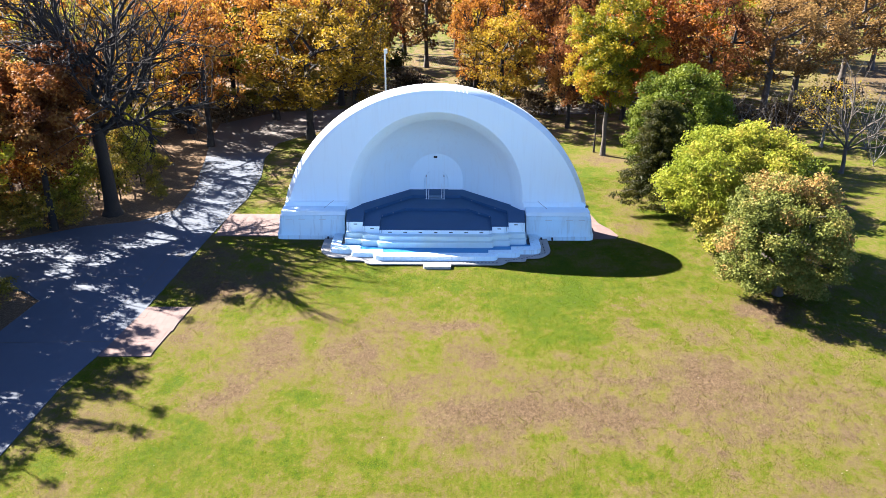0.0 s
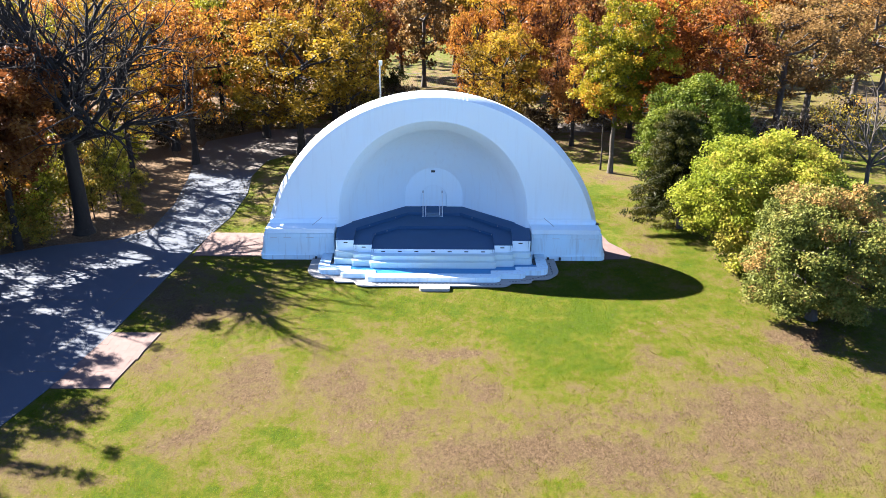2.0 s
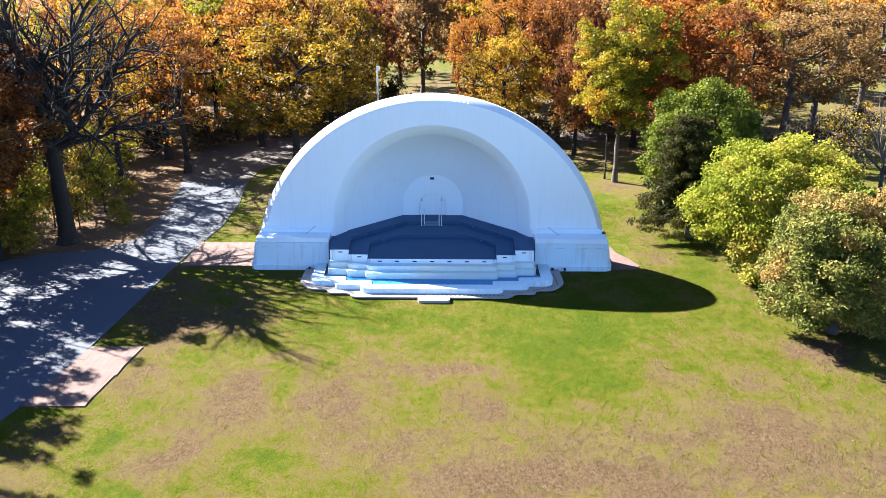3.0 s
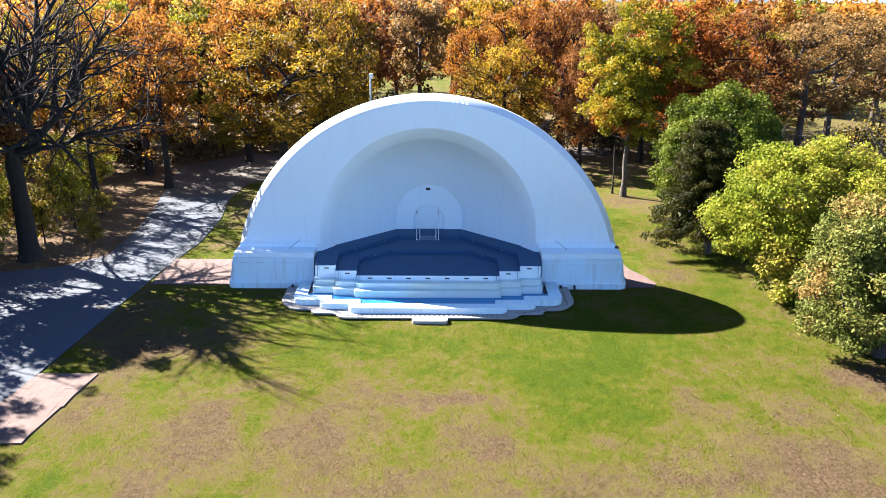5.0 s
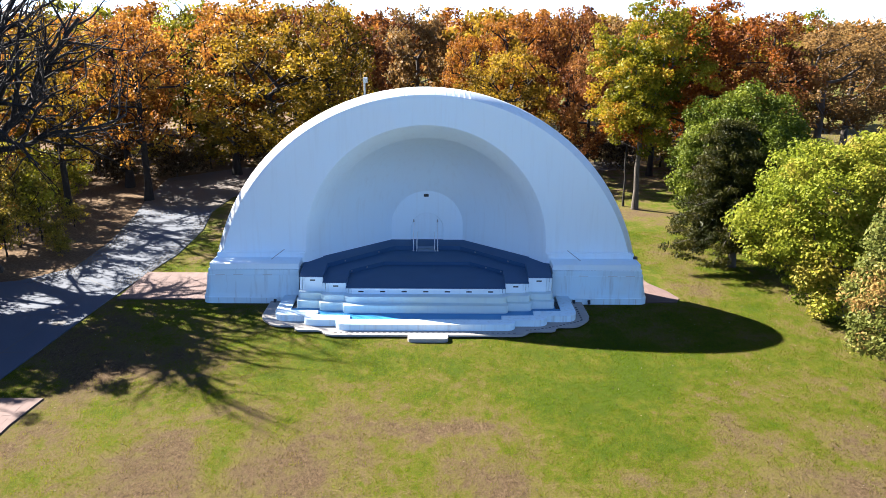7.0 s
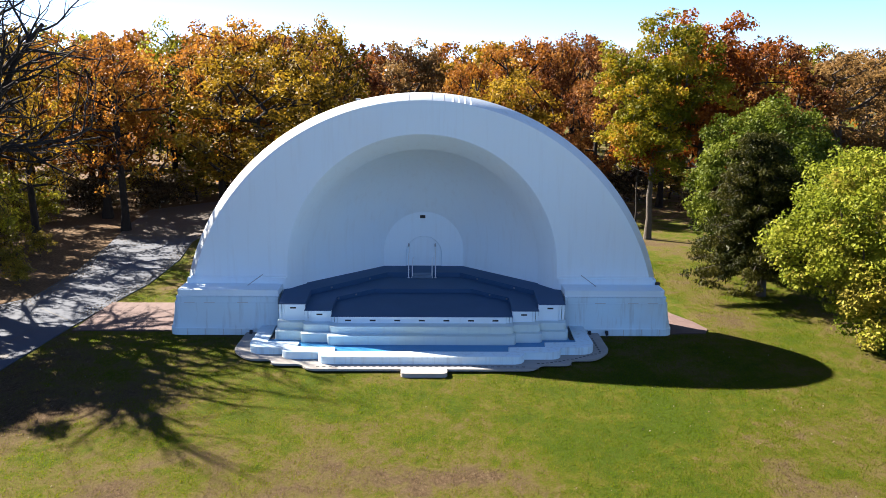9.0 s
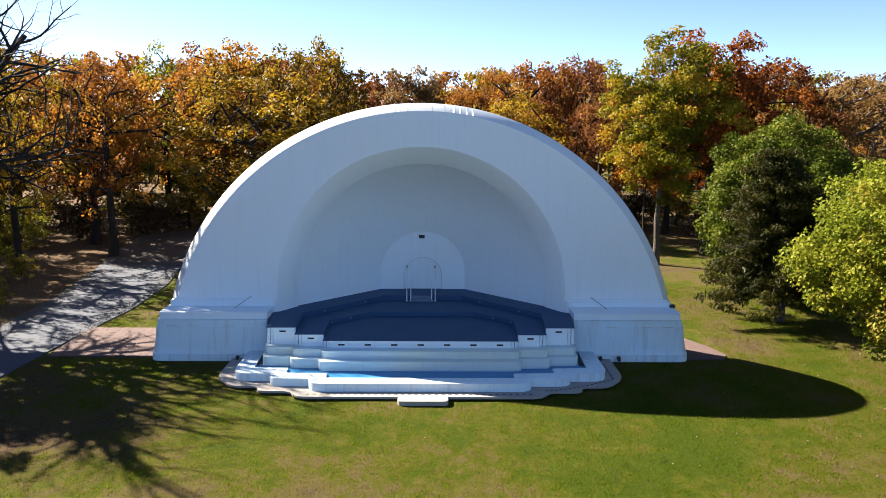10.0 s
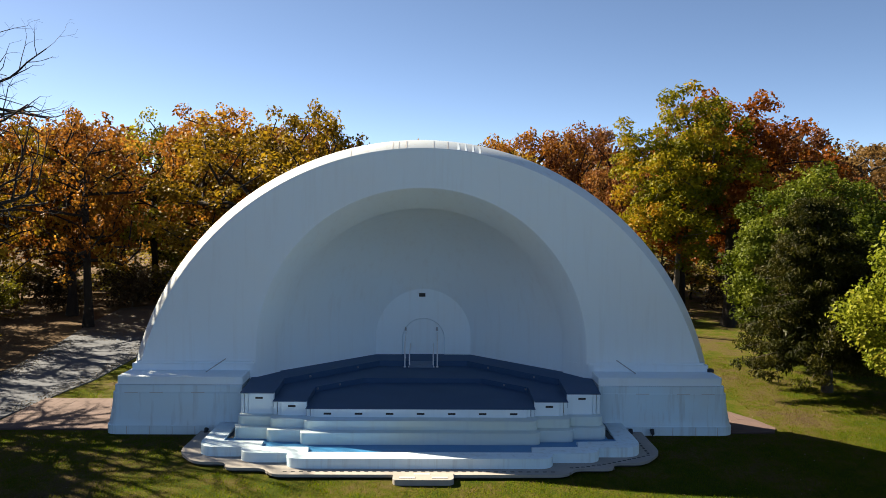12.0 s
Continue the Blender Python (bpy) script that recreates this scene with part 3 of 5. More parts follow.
# front walls with fluted ends, slots and the two rounded ledges below
for x0, x1, y, z, ends in ((-3.95, 3.95, 49.80, 1.35, (-1, 1)), (3.95, 5.12, 50.02, 1.55, (1,)), (-5.12, -3.95, 50.02, 1.55, (-1,)), (5.12, 6.30, 50.24, 1.78, (1,)), (-6.30, -5.12, 50.24, 1.78, (-1,))):
    a, b = x0, x1
    for e in ends:
        for k in range(2):
            w = 0.15 * (k + 1)
            lo, hi = (x1 - w, x1 - w + 0.15) if e > 0 else (x0 + w - 0.15, x0 + w)
            part("flute", box(lo + 0.014, hi - 0.014, y - 0.05 - 0.055 * k, y + 0.02, 0.9, z - 0.02, 0.02), WHITE, stage)
        a, b = (a + 0.30, b) if e < 0 else (a, b - 0.30)
    wall = part("front_wall", box(a, b, y - 0.16, y + 0.02, 0.9, z - 0.02, 0.012), WHITE, stage)
    part("floor_edge", box(x0 + 0.002, x1 - 0.002, y - 0.15, y + 0.05, z - 0.018, z + 0.003), STAGE, stage)
    slots = [1.065 * k for k in range(-3, 4)] if x1 - x0 > 3 else [(x0 + x1) / 2 - 0.08 * (1 if x0 > 0 else -1)]
    for sx in slots:
        part("slot", box(sx - 0.13, sx + 0.13, y - 0.166, y - 0.1, z - 0.205, z - 0.135, 0.004), DARK, wall, "dark vent slot")
for x0, x1, ya, yb in ((-3.98, 3.98, 49.15, 48.77), (3.98, 5.16, 49.42, 49.10), (-5.16, -3.98, 49.42, 49.10), (5.16, 6.32, 49.72, 49.42), (-6.32, -5.16, 49.72, 49.42)):
    for y, z0, z1, grow_by, back_y in ((ya, 0.74, 1.06, 0.0, 50.3), (yb, 0.2, 0.76, 0.05, 50.3)):
        lx, hx = (x0 - (grow_by if x0 < 0 else 0), x1 + (grow_by if x1 > 0 else 0))
        rl, rr = (0.28 if x0 < 0 else 0.0), (0.28 if x1 > 0 else 0.0)
        part("ledge", prism(rounded([(lx, y), (hx, y), (hx, back_y), (lx, back_y)], [rl, rr, 0, 0]), z0, z1, 0.03), WHITE_YELLOWED, stage, "rounded white ledge with yellow stains")
for line, z, spots in ((INNER, 1.47, ((2, 0.5), (4, 0.5), (2, 0.05), (4, 0.95))), (MIDDLE, 1.67, ((2, 0.25), (2, 0.75), (4, 0.25), (4, 0.75)))):
    for i, u in spots:
        (xa, ya), (xb, yb) = line[i], line[i + 1]
        x, y = xa + (xb - xa) * u, ya + (yb - ya) * u
        part("step_light", box(x - 0.035, x + 0.035, y - 0.05, y + 0.05, z - 0.035, z + 0.035, 0.01), DULL, stage, "tiny metal riser light")

# handrails at the door
def handrail(s):
    rail = thing("handrail", "white tubular steel handrail beside the stage door steps", "handrail", "handrails")
    xo, xi = (-0.65, -0.46) if s < 0 else (0.71, 0.54)
    for x, top in ((xo, 2.62), (xi, 2.10)):
        post = part("post", tube((x, 55.58, 1.55), (x, 55.58, top), 0.026), RAIL, rail)
        part("foot", tube((x, 55.58, 1.55), (x, 55.58, 1.59), 0.06, 0.045, 12), RAIL, post)
        part("bar", tube((x, 55.58, top), (x, 57.15, top + 0.16), 0.024), RAIL, rail)
    part("brace", tube((xo, 55.58, 2.1), (xo, 56.3, 1.78), 0.02), RAIL, rail)


handrail(-1), handrail(1)
for x in (-0.68, 0.70):
    lamp = thing("wall_lamp", "small dark wall lamp beside the stage door", "wall lamp", "door lamps")
    part("mount", box(x - 0.04, x + 0.04, 57.13, 57.2, 2.84, 2.96, 0.01), GALV, lamp)
    part("lamp_head", tube((x, 57.08, 2.86), (x, 57.08, 3.02), 0.05, 0.03, 10), GALV, lamp)

# ---------- fountain basin ----------
basin = thing("fountain_basin", "stepped white-walled fountain basin with blue painted floor", "fountain basin", at=(0.14, 0, 0))
half_out, half_in = [(7.3, 48.25), (5.8, 47.68), (4.22, 47.11)], [(6.61, 48.93), (5.21, 48.31), (3.61, 47.73)]


def stepped(halves, back):
    """A stepped outline mirrored about the middle: from the back on one side, round the front, to the back on the other."""
    left = [(-halves[0][0], back)]
    for (x, y), inner in zip(halves, halves[1:] + [None]):
        left.append((-x, y))
        if inner:
            left.append((-inner[0], y))
    return left + [(-x, y) for x, y in left[::-1]]


outline_out, outline_in = stepped(half_out, 51.18), stepped(half_in, 51.18)[::-1]
radii = [0, 0.72, 0.0, 0.54, 0.0, 0.54, 0.54, 0.0, 0.54, 0.0, 0.72, 0] + [0] * 12
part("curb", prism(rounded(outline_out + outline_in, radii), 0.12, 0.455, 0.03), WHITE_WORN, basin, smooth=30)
part("basin_floor", prism(stepped([(x + 0.15, y - 0.28) for x, y in half_in], 50.53), 0.0, 0.37), POOL, basin, "bright blue painted basin floor")
# flat dark patches stand in for the shadowed pits at the basin's ends
for s in (-1, 1):
    part("pit_shade_patch", box(min(s * 6.40, s * 6.74), max(s * 6.40, s * 6.74), 49.45, 50.5, 0.36, 0.376), DARK, basin, "flat dark patch for the shadowed pit beside the curb")
slab_line = rounded([(-8.0, 51.27), (-8.0, 48.72), (-7.2, 47.72), (-6.15, 47.72), (-6.1, 47.17), (-4.75, 47.17), (-4.65, 46.59), (4.65, 46.59), (4.75, 47.17), (6.1, 47.17), (6.15, 47.72), (7.2, 47.72), (8.0, 48.72), (8.0, 51.27)],
                    [0, 0.5, 0.4, 0.3, 0.3, 0.4, 0.5, 0.5, 0.4, 0.3, 0.3, 0.4, 0.5, 0])
# the apron's shadow line is put into this footing as near-black colour
part("footing", prism([(x * 0.985, 51.0 + (y - 51.0) * 0.975) for x, y in slab_line], -0.05, 0.055), DARK, basin)
slab = part("apron", prism(slab_line, 0.055, 0.14, 0.02), SLAB, basin, "stained concrete apron round the basin")
for i in range(34):
    x = -4.2 + i * 0.25
    part("drain_slot", box(x, x + 0.12, 46.82, 46.88, 0.13, 0.146), DARK, slab)
for i in range(16):
    u = i / 15
    x, y = 4.7 + 2.75 * u, 47.2 + 1.25 * u ** 1.4
    part("drain_slot", box(x, x + 0.11, y, y + 0.06, 0.13, 0.146), DARK, slab)
for i in range(7):
    part("drain_slot", box(7.52, 7.60, 48.6 + i * 0.27, 48.74 + i * 0.27, 0.13, 0.146), DARK, slab)
tab = part("step_slab", prism(rounded([(-0.80, 46.65), (-0.80, 46.05), (1.04, 46.05), (1.04, 46.65)], [0, 0.22, 0.22, 0]), 0.0, 0.17, 0.02), SLAB, basin, "pale concrete step slab with inset plaques")
for x0, y0 in ((-0.60, 46.18), (0.38, 46.18), (-0.16, 46.48)):
    part("plaque", box(x0, x0 + 0.48, y0, y0 + 0.13, 0.16, 0.182, 0.006), mottled("plaque_stone", (0.42, 0.40, 0.36), (0.55, 0.53, 0.49), 4), tab)


def spotlight(x, y):
    lamp = thing("ground_spotlight", "small black ground spotlight at the foot of the wall", "spotlight", "ground spotlights")
    part("stake", tube((x, y, -0.02), (x, y, 0.12), 0.02), DARK, lamp)
    part("lamp_head", tube((x, y - 0.06, 0.12), (x, y + 0.08, 0.24), 0.06, 0.08, 10), DARK, lamp)


for x, y in ((7.72, 50.95), (8.5, 50.95), (-7.62, 50.95)):
    spotlight(x, y)


# ---------- trees ----------
def tubes_mesh(name, segments, sides):
    """Tapered limbs as one mesh. segments: rows of p, q, radius at p, radius at q."""
    s = np.array(segments)
    p, q, r0, r1 = s[:, 0:3], s[:, 3:6], s[:, 6:7], s[:, 7:8]
    d = q - p
    d /= np.linalg.norm(d, axis=1, keepdims=True) + 1e-9
    ref = np.where(np.abs(d[:, 2:3]) < 0.9, [[0, 0, 1.0]], [[1.0, 0, 0]])
    u = np.cross(d, ref)
    u /= np.linalg.norm(u, axis=1, keepdims=True)
    w = np.cross(d, u)
    a = np.arange(sides) * 2 * np.pi / sides
    ring = np.cos(a)[None, :, None] * u[:, None] + np.sin(a)[None, :, None] * w[:, None]
    verts = np.concatenate([p[:, None] + ring * r0[:, None], q[:, None] + ring * r1[:, None]], 1).reshape(-1, 3)
    base = (np.arange(len(s)) * 2 * sides)[:, None]
    k = np.arange(sides)[None]
    k2 = (k + 1) % sides
    faces = np.stack([base + k, base + k2, base + sides + k2, base + sides + k], -1).reshape(-1, 4)
    me = bpy.data.meshes.new(name)
    me.from_pydata(verts.tolist(), [], faces.tolist())
    me.shade_smooth()
    return me


def branch_out(rng, tips, trunk, trunk_r, wiggle=0.25, power=0.45, tip_r=0.012):
    """Joins every tip to the nearest limb so far, nearest first; limbs thicken with the tips that they carry."""
    nodes = [np.array(p, float) for p in trunk]
    way = [0.0] * len(trunk)
    parent = [-1] + list(range(len(trunk) - 1))
    fork = np.array(trunk[max(1, len(trunk) // 2)])
    order = np.argsort(np.linalg.norm(tips - fork, axis=1))
    allowed = max(1, int(len(trunk) * 0.45))
    ends = []
    for i in order:
        t = tips[i]
        arr = np.array(nodes)
        dist = np.linalg.norm(arr - t, axis=1) + np.maximum(0, arr[:, 2] - t[2] + 0.3) * 1.2 + 0.38 * np.array(way)
        dist[:allowed] += 50
        j = int(np.argmin(dist))
        gap = np.linalg.norm(nodes[j] - t)
        steps = max(1, int(gap / 1.1))
        last, start = j, nodes[j].copy()
        for k in range(1, steps + 1):
            u = k / steps
            pt = start + (t - start) * u
            if k < steps:
                pt = pt + rng.normal(0, wiggle * 0.4, 3) + np.array([0, 0, 0.10 * gap * u * (1 - u)])
            nodes.append(pt)
            parent.append(last)
            way.append(way[last] + gap / steps)
            last = len(nodes) - 1
        ends.append(last)
    load = np.zeros(len(nodes))
    for e in ends:
        load[e] += 1
    for i in range(len(nodes) - 1, 0, -1):
        load[parent[i]] += load[i]
    r = np.maximum(tip_r, trunk_r * (load / load[0]) ** power)
    for i in range(len(trunk)):
        r[i] = trunk_r * (1 - 0.35 * i / len(trunk))
    r[0] = trunk_r * 1.45
    return [(*nodes[parent[i]], *nodes[i], min(r[parent[i]], r[i] * 1.35) if parent[i] >= len(trunk) else (r[parent[i]] if i < len(trunk) else r[i] * 1.2), r[i]) for i in range(1, len(nodes))]


def leaves_mesh(name, rng, centres, tones, each, spread, size, flat=0.75, droop=0.0, wide=0.42, core=0):
    """Many single leaves round the clump centres, each a folded blade of its own; core: broad sprays behind each clump,
    nearer the trunk, added in the darkest tone to give the crown its inner shade.
    """
    c = np.repeat(centres, each, axis=0)
    tones = np.repeat(tones, each)
    bulk = np.ones((len(c), 1))
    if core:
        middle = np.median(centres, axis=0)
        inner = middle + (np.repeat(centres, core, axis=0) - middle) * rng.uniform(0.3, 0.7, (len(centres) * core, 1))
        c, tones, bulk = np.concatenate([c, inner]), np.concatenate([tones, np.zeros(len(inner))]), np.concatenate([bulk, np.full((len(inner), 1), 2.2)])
    n = len(c)
    off = rng.normal(0, 1, (n, 3))
    off /= np.linalg.norm(off, axis=1, keepdims=True)
    off *= (rng.random((n, 1)) ** 0.45) * spread
    off[:, 2] *= flat
    p = c + off
    normal = off / spread * 0.7 + rng.normal(0, 0.55, (n, 3)) + [0, 0, 0.45]
    normal /= np.linalg.norm(normal, axis=1, keepdims=True) + 1e-9
    side = np.cross(normal, rng.normal(0, 1, (n, 3)))
    side /= np.linalg.norm(side, axis=1, keepdims=True) + 1e-9
    along = np.cross(normal, side)
    along[:, 2] -= droop
    s = size * bulk * rng.uniform(0.55, 1.35, (n, 1))
    verts = np.stack([p - along * s * 0.6, p + side * s * wide + normal * s * 0.10, p + along * s * 0.7, p - side * s * wide + normal * s * 0.10], 1).reshape(-1, 3)
    i = np.arange(n)[:, None] * 4
    faces = np.concatenate([i + [[0, 1, 2]], i + [[0, 2, 3]]], 1).reshape(-1, 3)
    me = bpy.data.meshes.new(name)
    me.from_pydata(verts.tolist(), [], faces.tolist())
    tone = np.repeat(np.clip(tones + rng.normal(0, 0.13, n), 0, 1), 4)
    a = me.attributes.new("tone", "FLOAT", "POINT")
    a.data.foreach_set("value", tone.astype(np.float32))
    return me


def crown_points(rng, n, radius, z0, z1, lobes=9, hollow=0.45):
    """Clump centres in an uneven crown built of overlapping lobes."""
    h = z1 - z0
    lob = []
    for k in range(lobes):
        a, u = k * 2.4 + rng.normal(0, 0.35), (k + 0.5) / lobes
        wide = math.sin(math.pi * min(1, 0.12 + 0.80 * (1 - u))) ** 0.7
        lob.append((radius * 0.55 * wide * math.cos(a), radius * 0.55 * wide * math.sin(a), z0 + h * (0.16 + 0.68 * u), rng.uniform(0.38, 0.56) * (0.75 + 0.35 * wide)))
    lob.append((0, 0, z0 + h * 0.55, 0.62))
    lob = np.array(lob)
    pick = rng.choice(len(lob), n, p=lob[:, 3] ** 2 / (lob[:, 3] ** 2).sum())
    d = rng.normal(0, 1, (n, 3))
    d /= np.linalg.norm(d, axis=1, keepdims=True)
    d *= hollow + (1 - hollow) * rng.random((n, 1)) ** 0.5
    pts = lob[pick, :3] + d * (lob[pick, 3:4] * radius) * [1, 1, min(1.0, 0.75 * h / radius * 0.75)]
    pts[:, 2] = np.clip(pts[:, 2], z0, z1)
    tones = np.clip(0.42 + 0.17 * rng.normal(0, 1, len(lob))[pick] + 0.19 * rng.normal(0, 1, n), 0, 1)
    return pts, tones


def round_points(rng, n, radius, z0, z1, hollow):
    """Clump centres in a full, rounded crown with shallow bulges."""
    d = rng.normal(0, 1, (n, 3))
    d /= np.linalg.norm(d, axis=1, keepdims=True)
    knobs = rng.normal(0, 1, (22, 3))
    knobs /= np.linalg.norm(knobs, axis=1, keepdims=True)
    near = (d @ knobs.T).clip(0, 1) ** 14
    r = (0.71 + 0.36 * near.max(1)) * (hollow + (1 - hollow) * rng.random(n) ** 0.5)
    half = (z1 - z0) / 2
    pts = np.stack([d[:, 0] * r * radius, d[:, 1] * r * radius, z0 + half * 0.96 + d[:, 2] * r * half], 1)
    tones = np.clip(0.38 + 0.18 * rng.normal(0, 1, 22)[near.argmax(1)] + 0.22 * rng.normal(0, 1, n), 0, 1)
    return pts, tones


def broadleaf(name, label, seed, height, radius, base, trunk_r, leaf, bark, clumps, each, size, spread, at=(0, 0), lean=(0, 0), lobes=9, hollow=0.45, category="tree", group="", top_tone=0.0, side_tone=0.0, full=False, taper=0.0, core=2):
    rng = np.random.default_rng(seed)
    tree = thing(name, label, category, group, at=(at[0], at[1], -0.03))
    pts, tones = round_points(rng, clumps, radius - spread * 0.5, base, height - spread * 0.4, hollow) if full else crown_points(rng, clumps, radius, base, height - spread * 0.5, lobes, hollow)
    pts[:, :2] *= (1 + taper * (0.35 - (pts[:, 2:3] - base) / (height - base)))
    pts[:, 0] += lean[0] * pts[:, 2] / height
    pts[:, 1] += lean[1] * pts[:, 2] / height
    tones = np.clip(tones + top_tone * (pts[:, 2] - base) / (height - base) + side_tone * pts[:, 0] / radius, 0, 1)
    steps = 7
    th = base + (height - base) * 0.45
    trunk = [(lean[0] * 0.6 * u * th / height + rng.normal(0, 0.04) * (u > 0), lean[1] * 0.6 * u * th / height + rng.normal(0, 0.04) * (u > 0), th * u) for u in np.linspace(0, 1, steps)]
    some = pts[rng.permutation(len(pts))[:min(len(pts), 110)]]
    limbs = branch_out(rng, some * [0.93, 0.93, 0.97], trunk, trunk_r)
    link_mesh("trunk", tubes_mesh("trunk", limbs, 6), bark, tree)
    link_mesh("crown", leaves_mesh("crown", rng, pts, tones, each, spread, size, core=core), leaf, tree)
    return tree


def bare_tree(name, label, seed, fork, trunk_r, bark, limbs, at):
    """A leafless tree: a stout trunk that forks into arching limbs, branches and twigs."""
    rng = np.random.default_rng(seed)
    tree = thing(name, label, "tree", at=(at[0], at[1], -0.03))
    stout, thin = [], []

    def limb(p, d, length, r, depth):
        steps = max(3, int(length / 0.55))
        for k in range(steps):
            u = k / steps
            d = d + rng.normal(0, (0.125, 0.15, 0.16, 0.19, 0.2)[depth], 3) + np.array([0, 0, 0.016 if depth < 2 else 0.0])
            d = d / np.linalg.norm(d)
            q = p + d * length / steps
            ra, rb = r * (1 - 0.63 * u), r * (1 - 0.63 * (k + 1) / steps)
            (stout if ra > 0.045 else thin).append((*p, *q, ra, max(rb, 0.006)))
            if depth < 4 and u > (0.2 if depth == 0 else 0.05) and rng.random() < (0.80, 0.82, 0.76, 0.5)[depth]:
                side = np.cross(d, rng.normal(0, 1, 3))
                side /= np.linalg.norm(side)
                a = rng.uniform(0.5, 1.0)
                limb(q, d * math.cos(a) + side * math.sin(a), length * rng.uniform(0.36, 0.60) * (1.15 - 0.5 * u), rb * rng.uniform(0.56, 0.82), depth + 1)
            p = q

    p = np.array([0.0, 0.0, 0.0])
    flare = [(0.0, 1.5), (0.06, 1.15), (0.18, 1.0), (0.4, 0.92), (0.65, 0.86), (0.85, 0.84), (1.0, 0.80)]
    for (u0, k0), (u1, k1) in zip(flare, flare[1:]):
        stout.append((0.05 * math.sin(5 * u0), 0.0, fork * u0, 0.05 * math.sin(5 * u1), 0.0, fork * u1, trunk_r * k0, trunk_r * k1))
    for k, (turn, tilt, reach, thick) in enumerate(limbs):
        a = radians(turn)
        d = np.array([math.cos(a) * math.sin(tilt), math.sin(a) * math.sin(tilt), math.cos(tilt)])
        limb(np.array([0.0, 0.0, fork * (0.98 - 0.02 * (k % 5))]), d, reach, trunk_r * thick, 0)
    link_mesh("trunk", tubes_mesh("trunk", stout, 8), bark, tree)
    link_mesh("twig_crown", tubes_mesh("twig_crown", thin, 4), bark, tree)
    return tree


# --- trees round the lawn ---
# direction in plan, tilt from upright, length, thickness beside the trunk
BIG_LIMBS = [(178, 0.80, 10.5, 0.47), (150, 0.48, 11.0, 0.51), (80, 0.20, 10.5, 0.55), (-30, 0.40, 10.5, 0.51), (10, 0.70, 10.5, 0.47), (-12, 1.05, 9.5, 0.38), (8, 1.38, 9.0, 0.31), (205, 1.15, 8.5, 0.34),
             (-88, 0.50, 10.0, 0.54), (105, 0.9, 8.0, 0.36), (40, 0.45, 9.5, 0.38), (165, 0.25, 10.5, 0.42)]
SMALL_LIMBS = [(170, 0.8, 5.5, 0.5), (20, 0.55, 6.0, 0.6), (-60, 0.9, 4.5, 0.45), (100, 0.35, 6.5, 0.6), (-10, 1.15, 5.0, 0.45), (200, 0.45, 6.0, 0.55), (60, 0.9, 5.0, 0.45)]
bare_tree("bare_tree", "large bare spreading tree with dark furrowed trunk", 11, 6.9, 0.58, BARK_DARK, BIG_LIMBS, (-25.2, 56.2))
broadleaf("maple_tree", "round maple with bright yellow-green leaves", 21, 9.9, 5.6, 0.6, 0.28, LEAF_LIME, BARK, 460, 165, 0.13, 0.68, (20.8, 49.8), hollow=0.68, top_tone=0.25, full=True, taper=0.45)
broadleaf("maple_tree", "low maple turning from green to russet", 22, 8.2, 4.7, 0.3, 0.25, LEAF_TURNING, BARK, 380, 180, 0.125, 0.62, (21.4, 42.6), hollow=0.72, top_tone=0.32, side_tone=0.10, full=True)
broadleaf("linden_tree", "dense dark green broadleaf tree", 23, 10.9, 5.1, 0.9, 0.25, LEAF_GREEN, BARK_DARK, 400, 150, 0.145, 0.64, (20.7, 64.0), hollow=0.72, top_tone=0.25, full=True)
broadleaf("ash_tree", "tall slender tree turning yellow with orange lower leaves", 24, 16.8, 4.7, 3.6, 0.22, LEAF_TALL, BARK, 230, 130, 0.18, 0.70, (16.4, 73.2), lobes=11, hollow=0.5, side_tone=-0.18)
broadleaf("oak_tree", "oak with deep orange-red autumn leaves", 25, 17.2, 6.0, 3.4, 0.42, LEAF_FLAME, BARK_DARK, 210, 105, 0.225, 0.90, (21.3, 77.0), lobes=10)


broadleaf("young_tree", "slim young tree with bright orange leaves", 27, 9.4, 2.2, 4.4, 0.08, LEAF_FLAME, BARK_DARK, 40, 60, 0.17, 0.6, (15.7, 74.2), lobes=5, hollow=0.2, group="woodland saplings")


